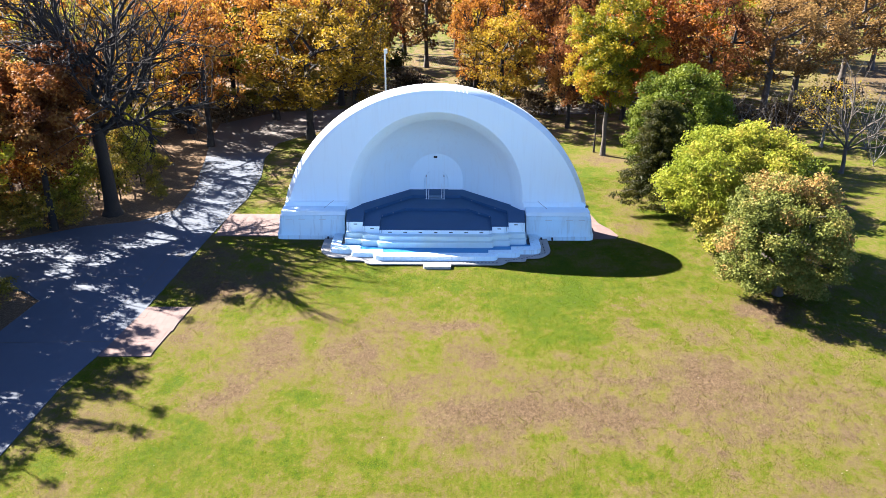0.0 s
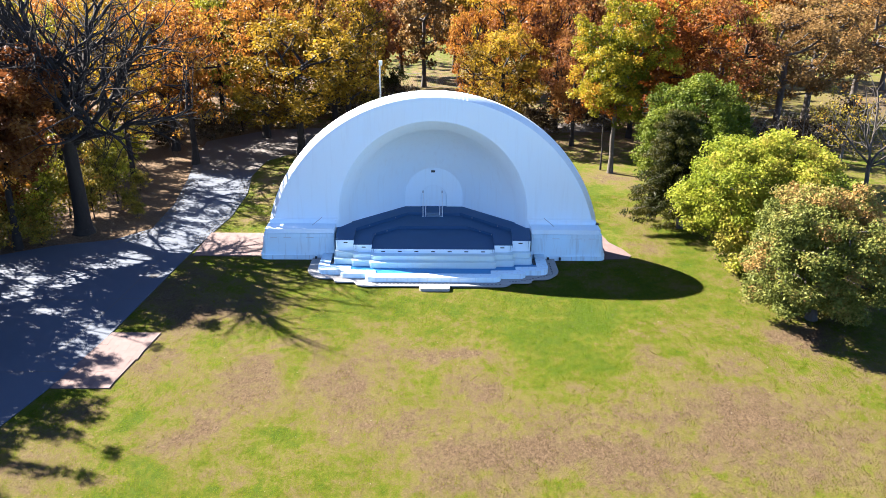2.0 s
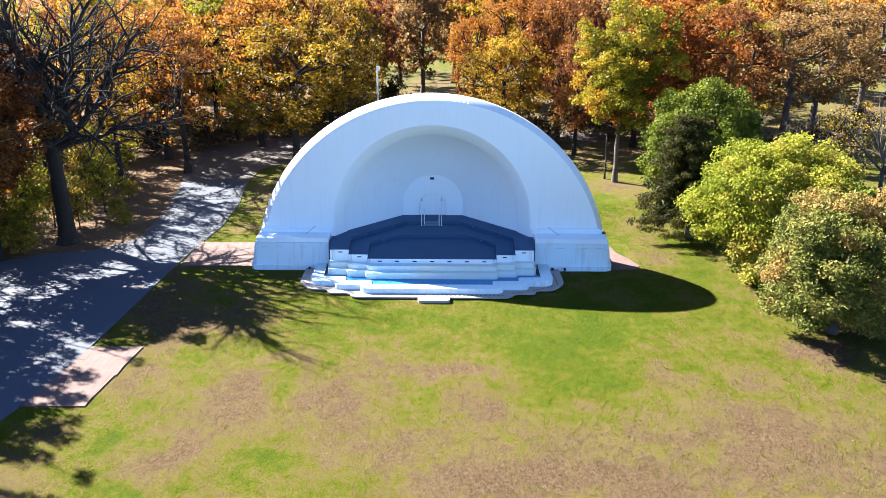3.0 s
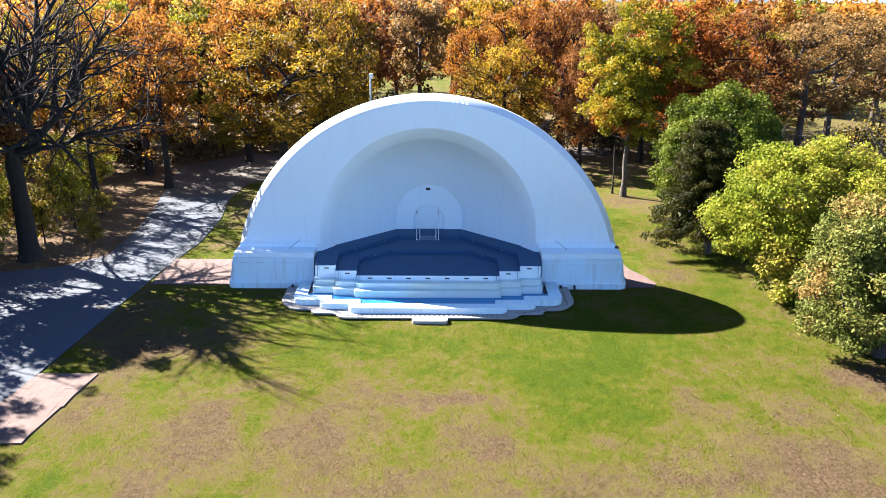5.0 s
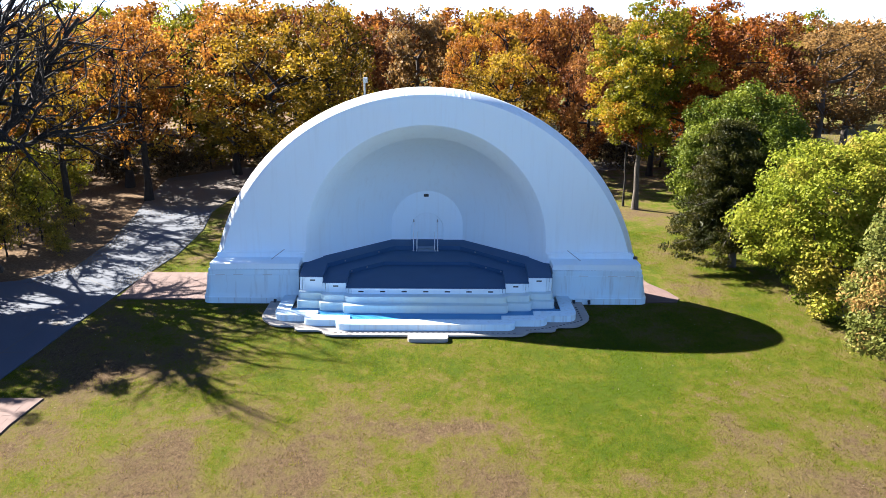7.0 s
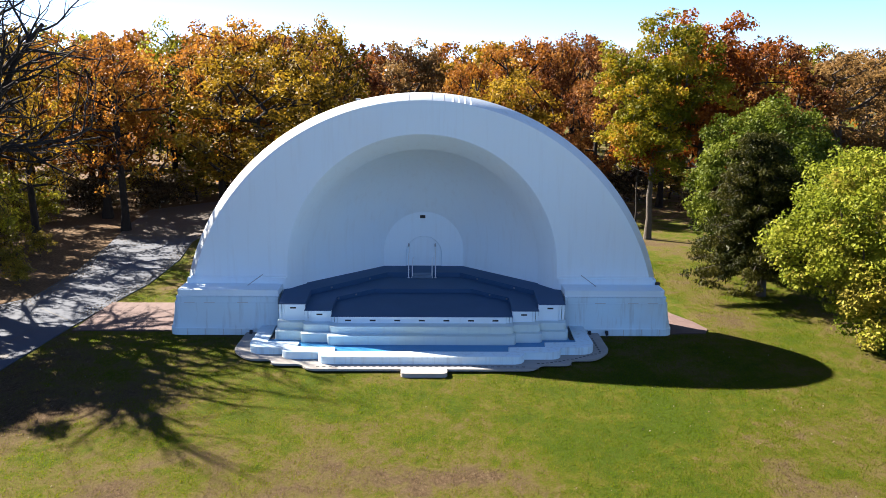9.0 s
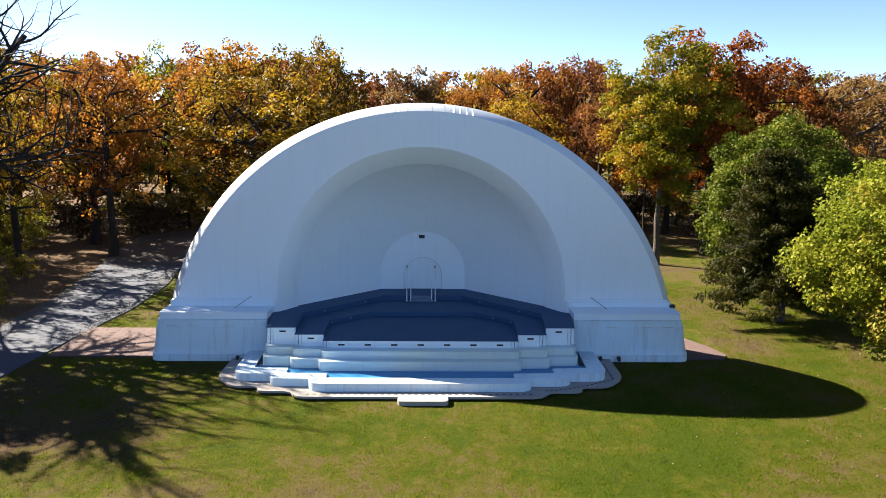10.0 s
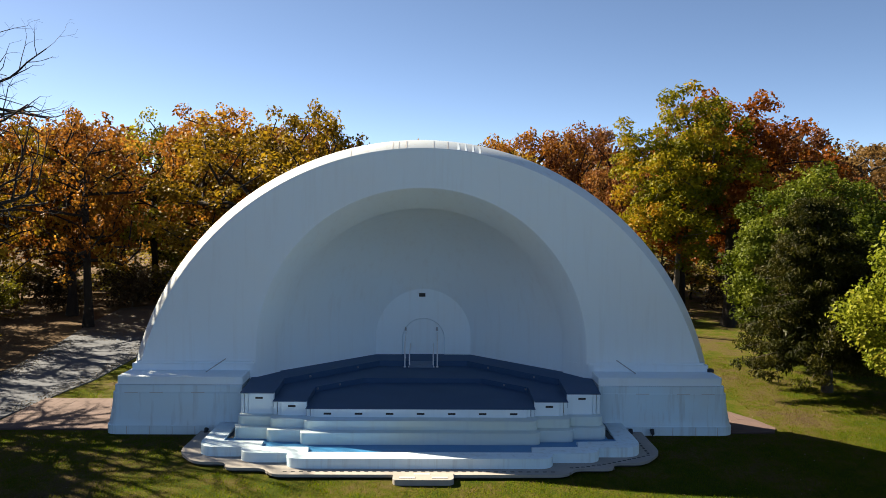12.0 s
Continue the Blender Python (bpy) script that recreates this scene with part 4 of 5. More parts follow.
def cedar(seed, height, radius, at):
    """Sprays along drooping boughs on a short clean trunk; the crown leans and hangs lower on one side."""
    rng = np.random.default_rng(seed)
    tree = thing("cedar_tree", "dark brownish-green cedar with ragged drooping sprays", "tree", at=(at[0], at[1], -0.03))
    trunk = [(-0.75 * v ** 1.5, 0.0, height * 0.96 * v) for v in np.linspace(0, 1, 12)]
    segs = [(*trunk[i], *trunk[i + 1], 0.24 * (1 - i / 12) + 0.02, 0.24 * (1 - (i + 1) / 12) + 0.02) for i in range(11)]
    pts = []
    for k in range(130):
        u = ((k + 0.5) / 130) ** 1.35
        z = 1.7 + (height - 1.9) * u
        a = k * 2.4 + rng.normal(0, 0.3)
        reach = radius * (1 - u) ** 0.5 * rng.uniform(0.65, 1.15) + 0.15
        foot = np.array([-0.75 * (z / height) ** 1.5, 0.0, z])
        end = foot + [reach * math.cos(a), reach * math.sin(a), -0.12 * reach - 0.35 * max(0.0, -math.cos(a)) * (1 - u)]
        segs.append((*foot, *end, 0.045, 0.010))
        for m in range(5):
            pts.append(foot + (end - foot) * (0.35 + 0.65 * (m + rng.random()) / 5) + rng.normal(0, 0.16, 3))
    pts = np.array(pts)
    link_mesh("trunk", tubes_mesh("trunk", segs, 6), BARK, tree)
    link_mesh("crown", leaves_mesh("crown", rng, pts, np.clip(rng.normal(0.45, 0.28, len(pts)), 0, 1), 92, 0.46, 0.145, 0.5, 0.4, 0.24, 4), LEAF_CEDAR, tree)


cedar(31, 8.7, 3.7, (18.4, 57.8))
BRUSH_LIMBS = [(0, 0.5, 3.6, 0.8), (70, 0.35, 4.0, 0.8), (140, 0.6, 3.6, 0.8), (215, 0.4, 4.0, 0.8), (290, 0.65, 3.4, 0.8)]
brush = bare_tree("bare_shrub", "leafless grey brush with fine tangled twigs", 14, 0.35, 0.05, BARK_PALE, BRUSH_LIMBS, (33.0, 74.5))
tagged(brush, "leafless grey brush with fine tangled twigs", "shrub", group="grey brush")
for n, (x, y, k) in enumerate([(35.8, 77.5, 1.25), (30.6, 78.0, 1.2), (43.5, 75.5, 1.3), (46.5, 80.0, 1.4), (41.5, 70.0, 1.0), (28.5, 71.5, 0.9), (49.0, 74.0, 1.2)]):
    brush.scale = (k, k, k)
    copy_thing(brush, Matrix.Translation((x, y, -0.03)) @ Matrix.Rotation(n * 1.7, 4, "Z"))
brush.scale = (1, 1, 1)
bare_tree("small_bare_tree", "small grey bare tree with crooked branches", 12, 2.4, 0.20, BARK, SMALL_LIMBS, (37.4, 67.8))

broadleaf("oak_tree", "oak with brown-orange leaves hanging over the road bay", 26, 13.6, 5.0, 5.2, 0.24, LEAF_RED, BARK_DARK, 190, 110, 0.21, 0.70, (-28.2, 52.8), lean=(0.8, -0.6), lobes=9, core=4, group="park oaks")

# --- park oaks: a few grown trees, and their copies ---
KINDS = {
    "rust": ("oak with rust-orange autumn leaves", LEAF_RUST, 41),
    "ochre": ("oak with golden ochre autumn leaves", LEAF_OCHRE, 42),
    "red": ("oak with dull russet-red leaves", LEAF_RED, 43),
    "tan": ("oak with dry tan-brown leaves", LEAF_TAN, 44),
    "olive": ("oak with olive and yellow leaves", LEAF_OLIVE, 45),
}
# x, y, kind, height, radius
ROADSIDE_OAKS = [(-48.0, 66.0, "ochre", 14.0, 6.0), (-36.5, 62.0, "olive", 12.5, 5.0), (-32.0, 47.5, "olive", 13.0, 5.0), (-31.5, 39.5, "rust", 13.8, 5.0),
                 (-33.0, 31.0, "ochre", 13.2, 5.2), (-32.5, 23.0, "rust", 13.0, 5.0), (-40.0, 41.0, "rust", 14.0, 5.5), (-30.4, 64.8, "rust", 13.2, 4.8), (-30.5, 35.8, "rust", 12.0, 4.6),
                 (-33.0, 28.0, "ochre", 12.5, 4.8), (-28.3, 38.4, "olive", 10.0, 3.7), (-29.2, 32.4, "rust", 10.0, 3.8), (-30.5, 43.2, "olive", 12.5, 4.4), (-34.0, 44.0, "rust", 13.5, 5.0),
                 (-35.5, 51.5, "olive", 13.0, 5.0), (-41.0, 69.0, "rust", 13.0, 5.5), (-26.6, 69.6, "ochre", 14.0, 4.4), (-36.0, 47.0, "rust", 13.0, 5.0), (-36.0, 35.0, "olive", 13.0, 5.0)]
ROAD_WOOD_OAKS = [(-22.9, 75.6, "rust", 15.0, 5.5), (-13.3, 79.0, "ochre", 13.5, 7.6), (-26.5, 81.0, "rust", 15.5, 6.0), (-18.5, 87.0, "rust", 16.0, 6.2), (-35.0, 74.0, "olive", 15.0, 5.5),
                  (-34.0, 84.0, "ochre", 15.0, 6.0), (-41.0, 77.0, "ochre", 15.0, 6.0), (-25.0, 94.0, "olive", 16.0, 6.0), (-40.0, 92.0, "rust", 15.5, 6.0),
                  (-50.0, 88.0, "rust", 15.0, 6.0), (-30.0, 88.5, "ochre", 14.5, 5.6), (-20.5, 95.5, "rust", 15.0, 5.8), (-46.0, 84.0, "rust", 14.5, 6.0)]
REAR_OAKS = [(-9.0, 83.5, "ochre", 16.0, 5.6), (-12.0, 95.0, "red", 15.5, 6.0), (7.2, 86.5, "ochre", 12.0, 5.4), (10.0, 95.0, "rust", 16.3, 6.2), (13.8, 92.0, "red", 15.0, 5.0),
             (16.5, 103.0, "red", 16.0, 6.0), (14.5, 84.0, "red", 11.0, 4.0), (4.6, 96.0, "rust", 14.0, 3.9)]
FAR_REAR_OAKS = [(-9.5, 106.0, "red", 15.0, 6.0), (-2.0, 122.0, "tan", 16.0, 6.0), (7.0, 118.0, "ochre", 16.0, 6.0), (15.0, 126.0, "rust", 16.0, 6.0), (-6.0, 134.0, "red", 16.5, 6.5),
                 (3.0, 138.0, "rust", 16.5, 6.5), (12.0, 142.0, "tan", 16.5, 6.5)]
FIELD_OAKS = [(30.0, 85.5, "red", 14.5, 6.0), (27.5, 97.0, "olive", 15.0, 6.0), (39.0, 91.0, "tan", 14.5, 7.2), (33.0, 103.0, "rust", 15.0, 6.0), (46.0, 99.0, "tan", 15.5, 8.0),
              (36.0, 113.0, "olive", 15.5, 6.0), (68.0, 122.0, "tan", 15.0, 6.5), (52.0, 128.0, "rust", 16.0, 6.0), (24.0, 118.0, "tan", 15.0, 6.0), (34.0, 124.0, "red", 15.0, 6.0),
              (44.0, 132.0, "ochre", 16.0, 6.0), (58.0, 134.0, "olive", 16.0, 6.0), (24.0, 136.0, "ochre", 16.0, 6.5), (70.0, 106.0, "rust", 15.0, 6.0), (58.0, 111.0, "tan", 15.0, 8.0),
              (21.5, 88.0, "red", 13.0, 5.0), (36.0, 96.0, "olive", 13.5, 5.6)]
FAR_ROAD_OAKS = [(-13.0, 112.0, "rust", 16.0, 6.0), (-22.0, 108.0, "ochre", 16.0, 6.0), (-32.0, 104.0, "rust", 16.0, 6.0), (-44.0, 108.0, "olive", 16.0, 6.0),
                 (-18.0, 126.0, "tan", 16.0, 6.0), (-30.0, 120.0, "olive", 16.0, 6.0), (-42.0, 124.0, "rust", 16.0, 6.0), (-57.0, 104.0, "ochre", 16.0, 6.0),
                 (-17.5, 99.0, "ochre", 16.0, 6.0), (-35.0, 98.0, "olive", 15.0, 6.0)]
OAKS = ROADSIDE_OAKS + ROAD_WOOD_OAKS + REAR_OAKS + FAR_REAR_OAKS + FIELD_OAKS + FAR_ROAD_OAKS
grown = {}
for n, (x, y, kind, h, r) in enumerate(OAKS):
    label, leaf, seed = KINDS[kind]
    edge, far = x < -28 and y < 71 or x < -22 and y < 76.5, y > (114 if x > 25 else 97)
    variant = (kind, 4) if edge and y < 45 else (kind, 5) if edge and y > 60 else (kind, 2) if edge else (kind, 3) if far else (kind, n % 2) if kind in ("rust", "ochre") else (kind, 0)
    if variant not in grown:
        clumps, each, size, spread = (120, 42, 0.20, 0.66) if edge and y > 60 else (140, 74 if y < 45 else 56, 0.21, 0.60) if edge else (150, 39, 0.375, 0.95) if far else (140, 75, 0.22, 0.84)
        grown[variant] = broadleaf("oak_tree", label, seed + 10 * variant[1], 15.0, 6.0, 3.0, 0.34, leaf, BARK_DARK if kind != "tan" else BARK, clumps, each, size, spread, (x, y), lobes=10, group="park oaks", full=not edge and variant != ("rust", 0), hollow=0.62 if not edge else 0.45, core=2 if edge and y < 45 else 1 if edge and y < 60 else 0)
        tree = grown[variant]
        tree.scale = (r / 6.0, r / 6.0, h * 1.08 / 15.0)
        tree.rotation_euler = (0, 0, n * 1.9)
    else:
        source = grown[variant]
        keep = source.scale.copy()
        source.scale = (r / 6.0, r / 6.0, h * 1.08 / 15.0)
        copy_thing(source, Matrix.Translation((x, y, -0.03)) @ Matrix.Rotation(n * 1.9, 4, "Z"))
        source.scale = keep

# --- undergrowth at the woodland edge ---
ROADSIDE_SHRUBS = [(-27.3, 55.0, 3.6, 1.7), (-28.8, 53.6, 4.2, 1.9), (-30.6, 52.9, 3.4, 1.8), (-25.8, 59.4, 4.0, 1.6), (-22.6, 59.6, 1.6, 0.9), (-25.0, 66.8, 2.0, 1.1),
                   (-23.6, 61.2, 2.4, 1.0), (-29.6, 55.6, 3.0, 1.6), (-27.0, 53.6, 1.8, 1.2), (-29.6, 52.2, 1.8, 1.3), (-31.8, 51.4, 2.2, 1.4), (-33.4, 52.8, 2.4, 1.5),
                   (-31.4, 54.4, 2.6, 1.6), (-26.2, 41.2, 1.8, 1.3), (-25.6, 38.9, 1.5, 1.0), (-26.6, 65.0, 3.4, 1.4), (-27.6, 59.4, 5.0, 2.0), (-27.6, 70.6, 3.2, 1.5),
                   (-32.5, 53.6, 4.0, 2.0), (-26.8, 40.2, 1.6, 1.2), (-27.6, 37.6, 2.2, 1.5), (-34.8, 51.6, 3.2, 1.8), (-27.8, 34.0, 2.0, 1.4)]
WOOD_SHRUBS = [(-22.0, 90.5, 4.0, 3.4), (-28.0, 92.0, 4.2, 3.6), (-35.0, 90.0, 4.0, 3.4), (-15.5, 101.0, 4.5, 3.8), (-41.0, 86.0, 4.2, 3.4), (-23.5, 101.0, 4.5, 3.8),
               (-9.0, 103.0, 4.0, 3.6), (-31.0, 79.0, 3.0, 2.2), (-37.0, 74.0, 3.6, 2.6), (17.5, 99.0, 4.4, 3.6), (24.0, 93.0, 4.0, 3.4), (30.5, 94.0, 4.4, 3.6), (36.5, 99.5, 4.4, 3.6),
               (42.0, 104.0, 4.4, 3.8), (27.0, 88.0, 2.6, 2.2), (9.0, 104.0, 4.4, 3.8), (-38.0, 104.0, 6.0, 4.6), (-29.0, 112.0, 6.0, 4.6), (-47.0, 100.0, 6.0, 4.6), (-53.0, 113.0, 6.0, 5.0),
               (-22.0, 116.0, 6.0, 4.6), (-39.0, 118.0, 6.0, 5.0), (-13.0, 119.0, 6.0, 4.4)]
shrub_source = None
for n, (x, y, h, r) in enumerate(ROADSIDE_SHRUBS + WOOD_SHRUBS):
    if shrub_source is None:
        shrub_source = broadleaf("shrub", "straggly yellow-green shrub at the woodland edge", 61, 4.0, 1.9, 0.3, 0.06, LEAF_SHRUB, BARK_DARK, 56, 30, 0.15, 0.48, (x, y), lobes=6, hollow=0.3, category="shrub", group="woodland shrubs")
        shrub_source.scale = (r / 1.9, r / 1.9, h / 4.0)
    else:
        keep = shrub_source.scale.copy()
        shrub_source.scale = (r / 1.9, r / 1.9, h / 4.0)
        copy_thing(shrub_source, Matrix.Translation((x, y, -0.03)) @ Matrix.Rotation(n * 2.2, 4, "Z"))
        shrub_source.scale = keep
sapling_source = {}
for n, (x, y, h, r, kind) in enumerate([(-28.9, 54.2, 7.6, 2.6, "rust"), (-27.4, 55.0, 6.4, 2.2, "olive"), (-31.2, 55.0, 8.4, 3.0, "rust"), (-26.0, 61.4, 6.0, 1.9, "lime"), (-25.4, 63.0, 6.0, 2.0, "olive"),
                                        (-29.0, 57.6, 8.0, 2.6, "olive"), (-28.2, 66.6, 7.5, 2.6, "olive"), (-33.6, 54.6, 8.0, 2.8, "rust"), (-28.0, 72.8, 5.5, 2.0, "olive"), (-27.4, 37.0, 5.0, 2.0, "olive"),
                                        (-28.2, 41.0, 4.6, 1.8, "lime"), (-34.0, 58.6, 9.0, 3.0, "olive"), (-28.2, 33.0, 5.5, 2.2, "rust")]):
    leaf = {"rust": LEAF_RUST, "olive": LEAF_OLIVE, "lime": LEAF_SHRUB}[kind]
    if kind not in sapling_source:
        words = {"rust": "thin young tree with rusty leaves", "olive": "thin young tree with olive-yellow leaves", "lime": "thin young tree with yellow-green leaves"}[kind]
        tree = sapling_source[kind] = broadleaf("young_tree", words, 90 + n, 7.0, 2.5, 1.2, 0.09, leaf, BARK_DARK, 58, 42, 0.165, 0.60, (x, y), lobes=7, hollow=0.3, group="woodland saplings")
        tree.scale = (r / 2.5, r / 2.5, h / 7.0)
    else:
        tree = sapling_source[kind]
        keep = tree.scale.copy()
        tree.scale = (r / 2.5, r / 2.5, h / 7.0)
        copy_thing(tree, Matrix.Translation((x, y, -0.03)) @ Matrix.Rotation(n * 2.1, 4, "Z"))
        tree.scale = keep
thicket = broadleaf("thicket", "low brown thicket of dry leaves and stems", 65, 3.2, 3.0, 0.1, 0.05, LEAF_BROWN, BARK, 70, 30, 0.17, 0.6, (24.5, 83.0), lobes=7, hollow=0.2, category="shrub", group="dry thickets")
for n, (x, y, k) in enumerate([(29.0, 80.0, 0.9), (33.5, 82.5, 1.1), (38.0, 84.0, 1.2), (43.0, 86.0, 1.2), (27.5, 91.5, 1.2), (20.0, 92.5, 1.2), (12.0, 90.0, 1.2), (16.5, 94.5, 1.3), (48.0, 92.0, 1.3), (34.0, 77.0, 0.8), (-24.0, 86.0, 1.1), (-17.0, 92.5, 1.2),
                               (-29.0, 84.0, 1.1), (-33.5, 79.5, 1.0), (-11.0, 99.0, 1.3), (-4.0, 101.0, 1.3), (5.0, 99.0, 1.3), (-38.5, 82.0, 1.2)]):
    thicket.scale = (k, k, k)
    copy_thing(thicket, Matrix.Translation((x, y, -0.03)) @ Matrix.Rotation(n * 2.3, 4, "Z"))
thicket.scale = (1, 1, 1)
broadleaf("small_yellow_tree", "small spreading tree with thin yellow leaves", 63, 7.5, 4.4, 1.0, 0.14, LEAF_SHRUB, BARK_PALE, 90, 24, 0.16, 0.7, (39.5, 76.5), lobes=7, core=0)
broadleaf("dark_shrub", "small dark evergreen shrub beside the fence", 66, 4.8, 1.9, 0.2, 0.08, LEAF_CEDAR, BARK_DARK, 60, 40, 0.22, 0.6, (-6.2, 112.5), lobes=6, category="shrub")
broadleaf("green_shrub", "rounded grey-green shrub behind the maples", 64, 5.5, 3.6, 0.6, 0.10, LEAF_GREEN, BARK_DARK, 110, 44, 0.22, 0.6, (27.0, 57.5), lobes=7, category="shrub", top_tone=0.3)

# ---------- far woods and hills ----------
def far_woods():
    rng = np.random.default_rng(71)
    n = 2000
    x, y = rng.uniform(-330, 330, n), 150 + 230 * rng.random(n) ** 1.4
    z = 15.5 * rng.random(n) ** 0.55
    pts = np.stack([x, y, z], 1)
    me = leaves_mesh("far_woods", rng, pts, np.clip(0.5 + 0.25 * rng.normal(0, 1, n), 0, 1), 26, 3.2, 1.15)
    tagged(link_mesh("far_woods", me, LEAF_RUST), "distant belt of autumn woodland", "woods", kind="stuff")


far_woods()
bm = bmesh.new()
rng = np.random.default_rng(72)
ridge = [[], []]
for k in range(121):
    x = -4200 + 70 * k
    top = 8 + 16 * (0.5 + 0.5 * math.sin(x * 0.0021 + 1)) + 8 * math.sin(x * 0.0077)
    ridge[0].append((x, 3000, -5)), ridge[1].append((x, 3050, 18 + top))
# haze of the distance is put into the hills as pale blue
hills = part("backdrop", strip([ridge[0], ridge[1], [(x, y + 600, -5) for x, y, z in ridge[1]]]), mottled("hazy_hills", (0.16, 0.21, 0.26), (0.22, 0.27, 0.32), 0.01, 1.0, 0.05, 0.0))
tagged(hills, "low blue hills on the horizon", "hills", kind="structure")


# ---------- lamp post and fences ----------
post = thing("lamp_post", "tall grey lamp post with a small lamp head", "lamp post", at=(-4.9, 73.8, -0.02))
part("pole", tube((0, 0, 0), (0, 0, 9.7), 0.10, 0.075, 12), GALV, post)
part("base_plate", tube((0, 0, 0), (0, 0, 0.12), 0.2, 0.17, 12), GALV, post)
part("arm", tube((0, 0, 9.66), (0.16, 0, 9.74), 0.035), GALV, post)
part("lamp_head", box(-0.1, 0.24, -0.12, 0.12, 9.66, 10.08, 0.04), GALV, post)


def fence(x0, x1, y, h):
    f = thing("fence", "grey chain-link fence with tubular rails", "fence", "park fences")
    n = int((x1 - x0) / 3)
    for k in range(n + 1):
        x = x0 + 3 * k
        part("post", tube((x, y, -0.05), (x, y, h + 0.05), 0.04, sides=6), GALV, f)
    part("rail", tube((x0, y, h), (x0 + 3 * n, y, h), 0.03, sides=6), GALV, f)
    part("rail", tube((x0, y, 0.1), (x0 + 3 * n, y, 0.1), 0.02, sides=6), GALV, f)
    bm = bmesh.new()
    for k in range(int(3 * n / 0.3)):
        for d in (-1, 1):
            a = x0 + k * 0.3
            b0, b1 = (a, a + h * 0.5) if d > 0 else (a + h * 0.5, a)
            v = [bm.verts.new(p) for p in ((b0, y, 0.1), (b0 + 0.012, y, 0.1), (b1 + 0.012, y, h), (b1, y, h))]
            bm.faces.new(v)
    part("wire_mesh", bm, GALV, f)


fence(-6.0, 9.0, 122.0, 2.0)
fence(21.0, 42.0, 111.0, 1.5)


# ---------- pavers and fallen leaves ----------
def paving(name, label, x0, x1, y0, y1, keep=None):
    bed = part(name, prism([(x0, y0), (x1, y0), (x1, y1), (x0, y1)] if keep is None else keep, -0.1, 0.023), PAVER)
    tagged(bed, label, "pavement", kind="structure")
    return bed


brick_bm = bmesh.new()
add_box(brick_bm, -0.148, 0.148, -0.298, 0.298, 0, 0.052, 0.0)
brick_mesh = bpy.data.meshes.new("paver")
brick_bm.to_mesh(brick_mesh)
brick_bm.free()
brick_mesh.materials.append(PAVER)


def lay(bed, x0, x1, y0, y1, inside):
    rng = random.Random(5)
    for i in range(int((x1 - x0) / 0.3)):
        for j in range(int((y1 - y0) / 0.6) + 1):
            x, y = x0 + 0.15 + 0.3 * i, y0 + 0.3 + 0.6 * j - (0.3 if i % 2 else 0)
            if inside(x, y):
                b = new("paver", brick_mesh)
                b.location = (x, y, -0.024 + rng.uniform(-0.004, 0.004))
                b.rotation_euler = (rng.uniform(-0.01, 0.01), rng.uniform(-0.01, 0.01), rng.uniform(-0.01, 0.01))
                b.parent = bed


lay(paving("pavement_1", "pink brick paver pad beside the road", -17.2, -14.3, 34.9, 40.5, [(-17.55, 34.9), (-14.85, 34.9), (-14.3, 40.5), (-16.9, 40.5)]), -17.5, -14.2, 34.9, 40.5,
    lambda x, y: -17.4 + 0.1 * (y - 34.9) < x < -14.95 + 0.1 * (y - 34.9) and 35.1 < y < 40.3)
lay(paving("pavement_2", "pink brick paver walk between road and band shell", -16.0, -11.4, 51.7, 56.2), -16.0, -11.4, 51.7, 56.2, lambda x, y: -15.9 < x < -11.5 and 51.9 < y < 56.0)
lay(paving("pavement_3", "pink brick paver walk beside the band shell", 11.3, 13.4, 51.8, 57.0, [(11.3, 51.4), (13.2, 51.5), (13.5, 52.1), (13.2, 53.2), (12.5, 54.6), (12.2, 57.0), (11.3, 57.0)]), 11.3, 13.5, 51.4, 57.0,
    lambda x, y: 11.4 < x < min(13.2, 12.3 + max(0, 54.8 - y) * 0.35) and 51.7 < y < 56.8)


def scatter_leaves():
    rng = np.random.default_rng(81)
    n = 5000
    x, y = rng.uniform(-16, 30, n), rng.uniform(22, 75, n)
    keep = ~((np.abs(x) < 11.4) & (y > 46) & (y < 62))
    dense = rng.random(n) < 0.25 + 0.75 * np.exp(-((x - 19) / 9) ** 2) + 0.5 * (y > 62) + 0.5 * (x < -10)
    x, y = x[keep & dense], y[keep & dense]
    pts = np.stack([x, y, ground_height(x, y) + 0.03], 1)
    m = 7000
    v = rng.uniform(54, 84, m)
    edge = np.interp(v, [54, 57, 63, 70, 78, 84], [-22.0, -20.6, -20.9, -22.0, -23.6, -24.4]), np.interp(v, [54, 60, 66, 71.5, 77, 84], [-16.0, -15.5, -15.7, -16.6, -16.4, -10.5])
    side = rng.random(m) < 0.6
    away = np.abs(rng.normal(0, 0.55, m)) + np.where(v > 70, rng.uniform(0, 2.6, m), 0)
    u = np.where(side, edge[0] + away, edge[1] - away)
    pts = np.concatenate([pts, np.stack([u, v, np.full(m, 0.03)], 1)])
    tone = np.concatenate([rng.random(len(x)), rng.random(m) * 0.35])
    me = leaves_mesh("fallen_leaves", rng, pts, tone, 1, 0.02, 0.05, 0.2)
    tagged(link_mesh("fallen_leaves", me, LITTER), "fallen leaves scattered over the lawn", "leaves", kind="stuff")


scatter_leaves()


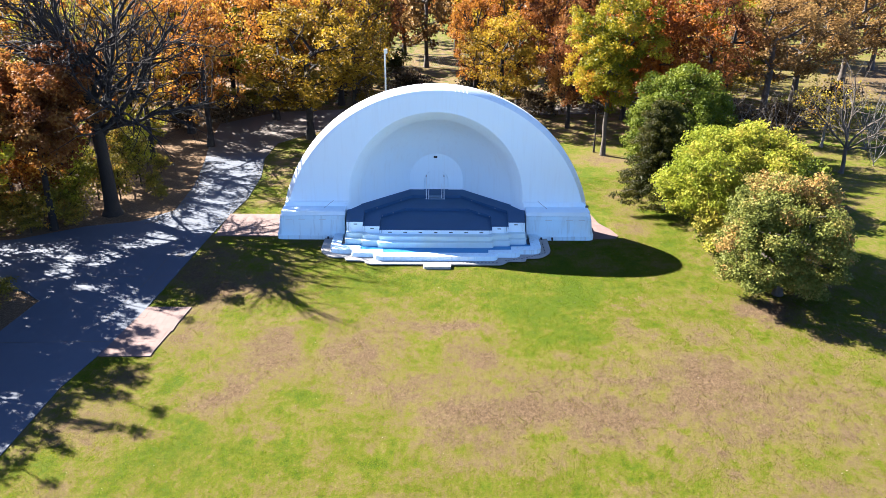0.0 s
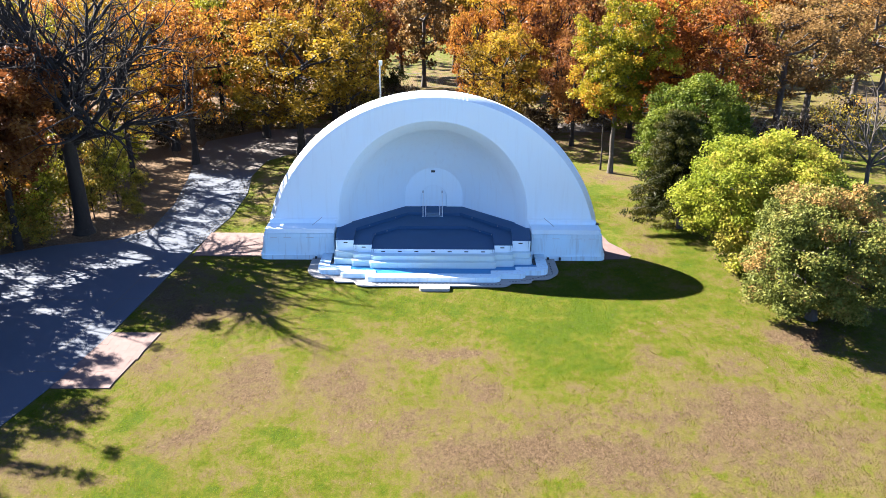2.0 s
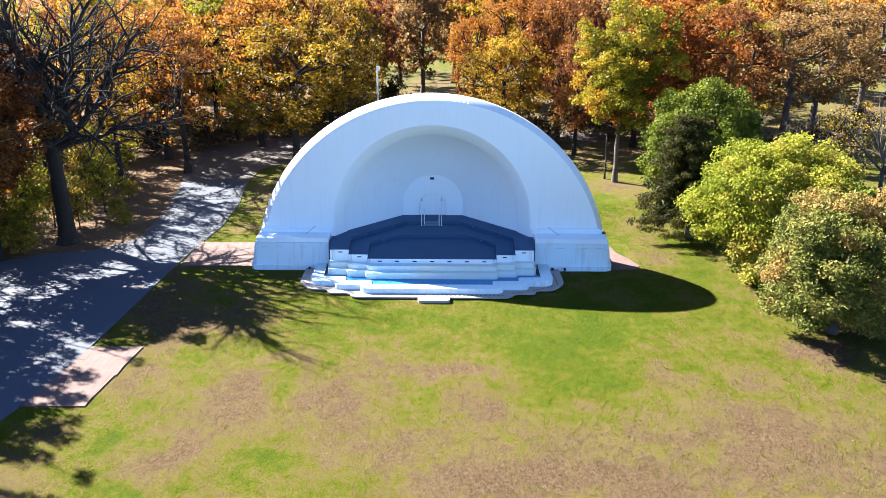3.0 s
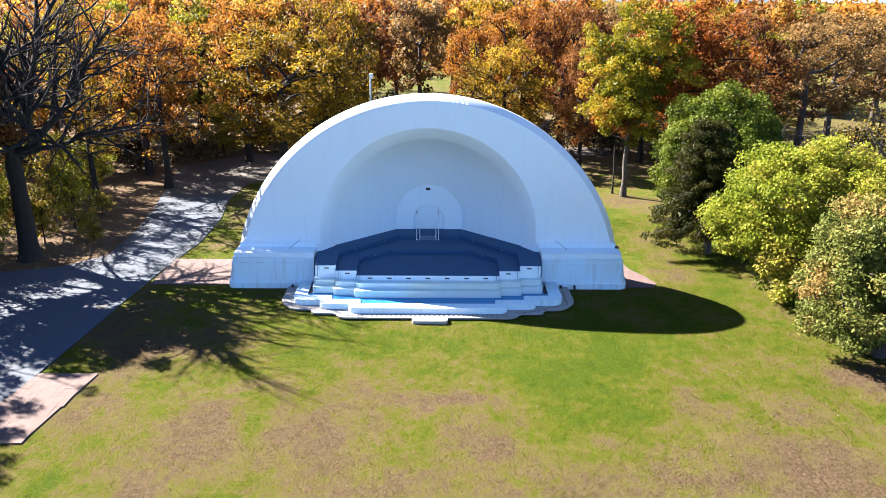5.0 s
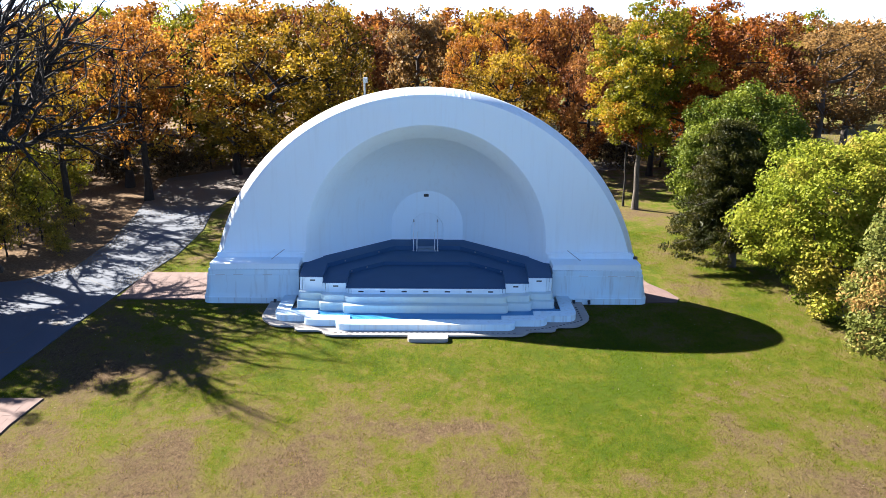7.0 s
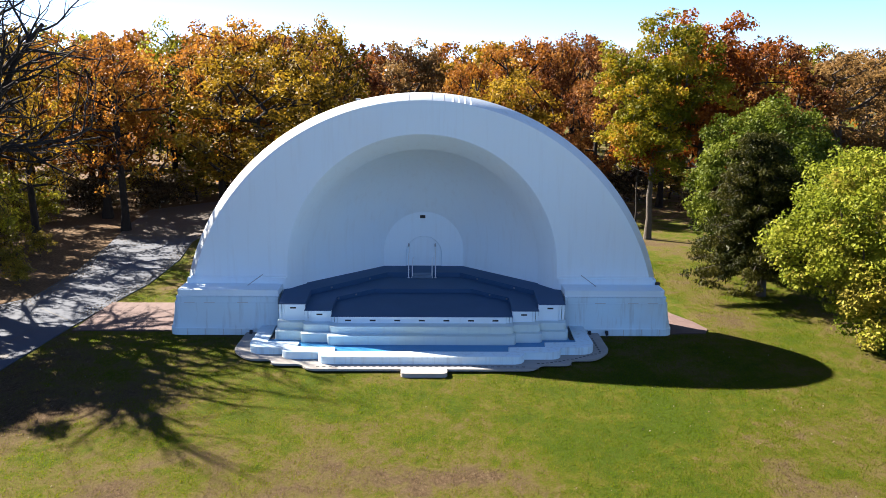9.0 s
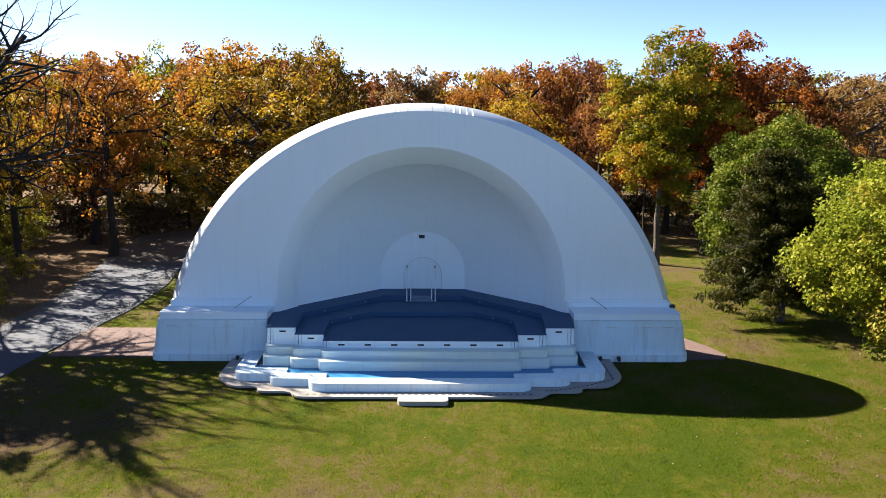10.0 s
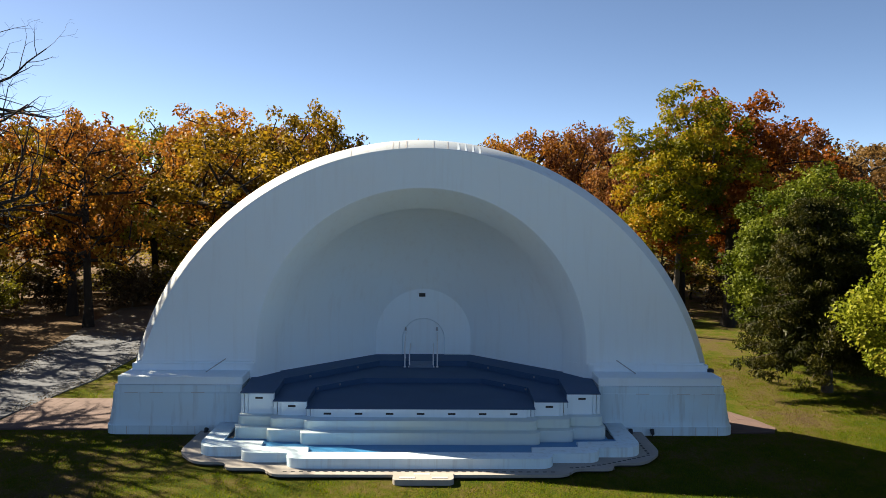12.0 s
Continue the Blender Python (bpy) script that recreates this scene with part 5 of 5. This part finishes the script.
def grass():
    """Short blades over the mown lawn, thinner and drier where it is worn."""
    rng = np.random.default_rng(83)
    n = 900000
    x, y = rng.uniform(-17.5, 30, n), 14 + 52 * rng.random(n) ** 1.12
    bare = bareness(x, y)
    stone = ((np.abs(x) < 11.6) & (y > 50.9)) | ((np.abs(x) < 8.0) & (y > 47.2)) | ((np.abs(x) < 4.8) & (y > 46.4)) | ((x > -1) & (x < 1.4) & (y > 45.9)) | ((x > 11) & (x < 13.6) & (y > 51.2) & (y < 57.2))
    verge = np.interp(y, [20, 34.8, 34.9, 40.5, 40.6, 51.6, 51.7, 56.2, 56.3, 66], [-18, -17.4, -14.7, -14.1, -16.8, -16.2, -11.2, -11.2, -15.8, -15.2])
    tuft = 0.55 * value_noise(x, y, 0.17, 7) + 0.45 * value_noise(x, y * 0.7, 0.42, 8)
    keep = ~stone & (x > verge) & (rng.random(n) < (0.45 + 1.25 * tuft - 0.55 * bare) * np.clip((y - 14) / 10, 0, 1))
    x, y, bare, tuft = x[keep], y[keep], bare[keep], tuft[keep]
    n = len(x)
    turn = rng.uniform(0, 2 * np.pi, n)
    tall, wide = rng.uniform(0.025, 0.058, n) * (0.45 + 1.3 * tuft), rng.uniform(0.008, 0.017, n)
    lean = rng.normal(0, 0.025, (2, n))
    z = ground_height(x, y) - 0.012
    p = np.stack([np.stack([x - wide * np.cos(turn), y - wide * np.sin(turn), z], 1), np.stack([x + wide * np.cos(turn), y + wide * np.sin(turn), z], 1), np.stack([x + lean[0], y + lean[1], z + 0.012 + tall], 1)], 1)
    me = bpy.data.meshes.new("grass")
    me.vertices.add(3 * n)
    me.vertices.foreach_set("co", p.ravel().astype(np.float32))
    me.loops.add(3 * n)
    me.loops.foreach_set("vertex_index", np.arange(3 * n, dtype=np.int32))
    me.polygons.add(n)
    me.polygons.foreach_set("loop_start", np.arange(0, 3 * n, 3, dtype=np.int32))
    me.update(calc_edges=True)
    a = me.attributes.new("tone", "FLOAT", "POINT")
    a.data.foreach_set("value", np.repeat(np.clip(bare + 0.85 * (0.5 - tuft) + rng.normal(0, 0.24, n), 0, 1), 3).astype(np.float32))
    tagged(link_mesh("grass", me, GRASS), "short patchy green and straw-coloured lawn grass", "grass", kind="stuff")


grass()
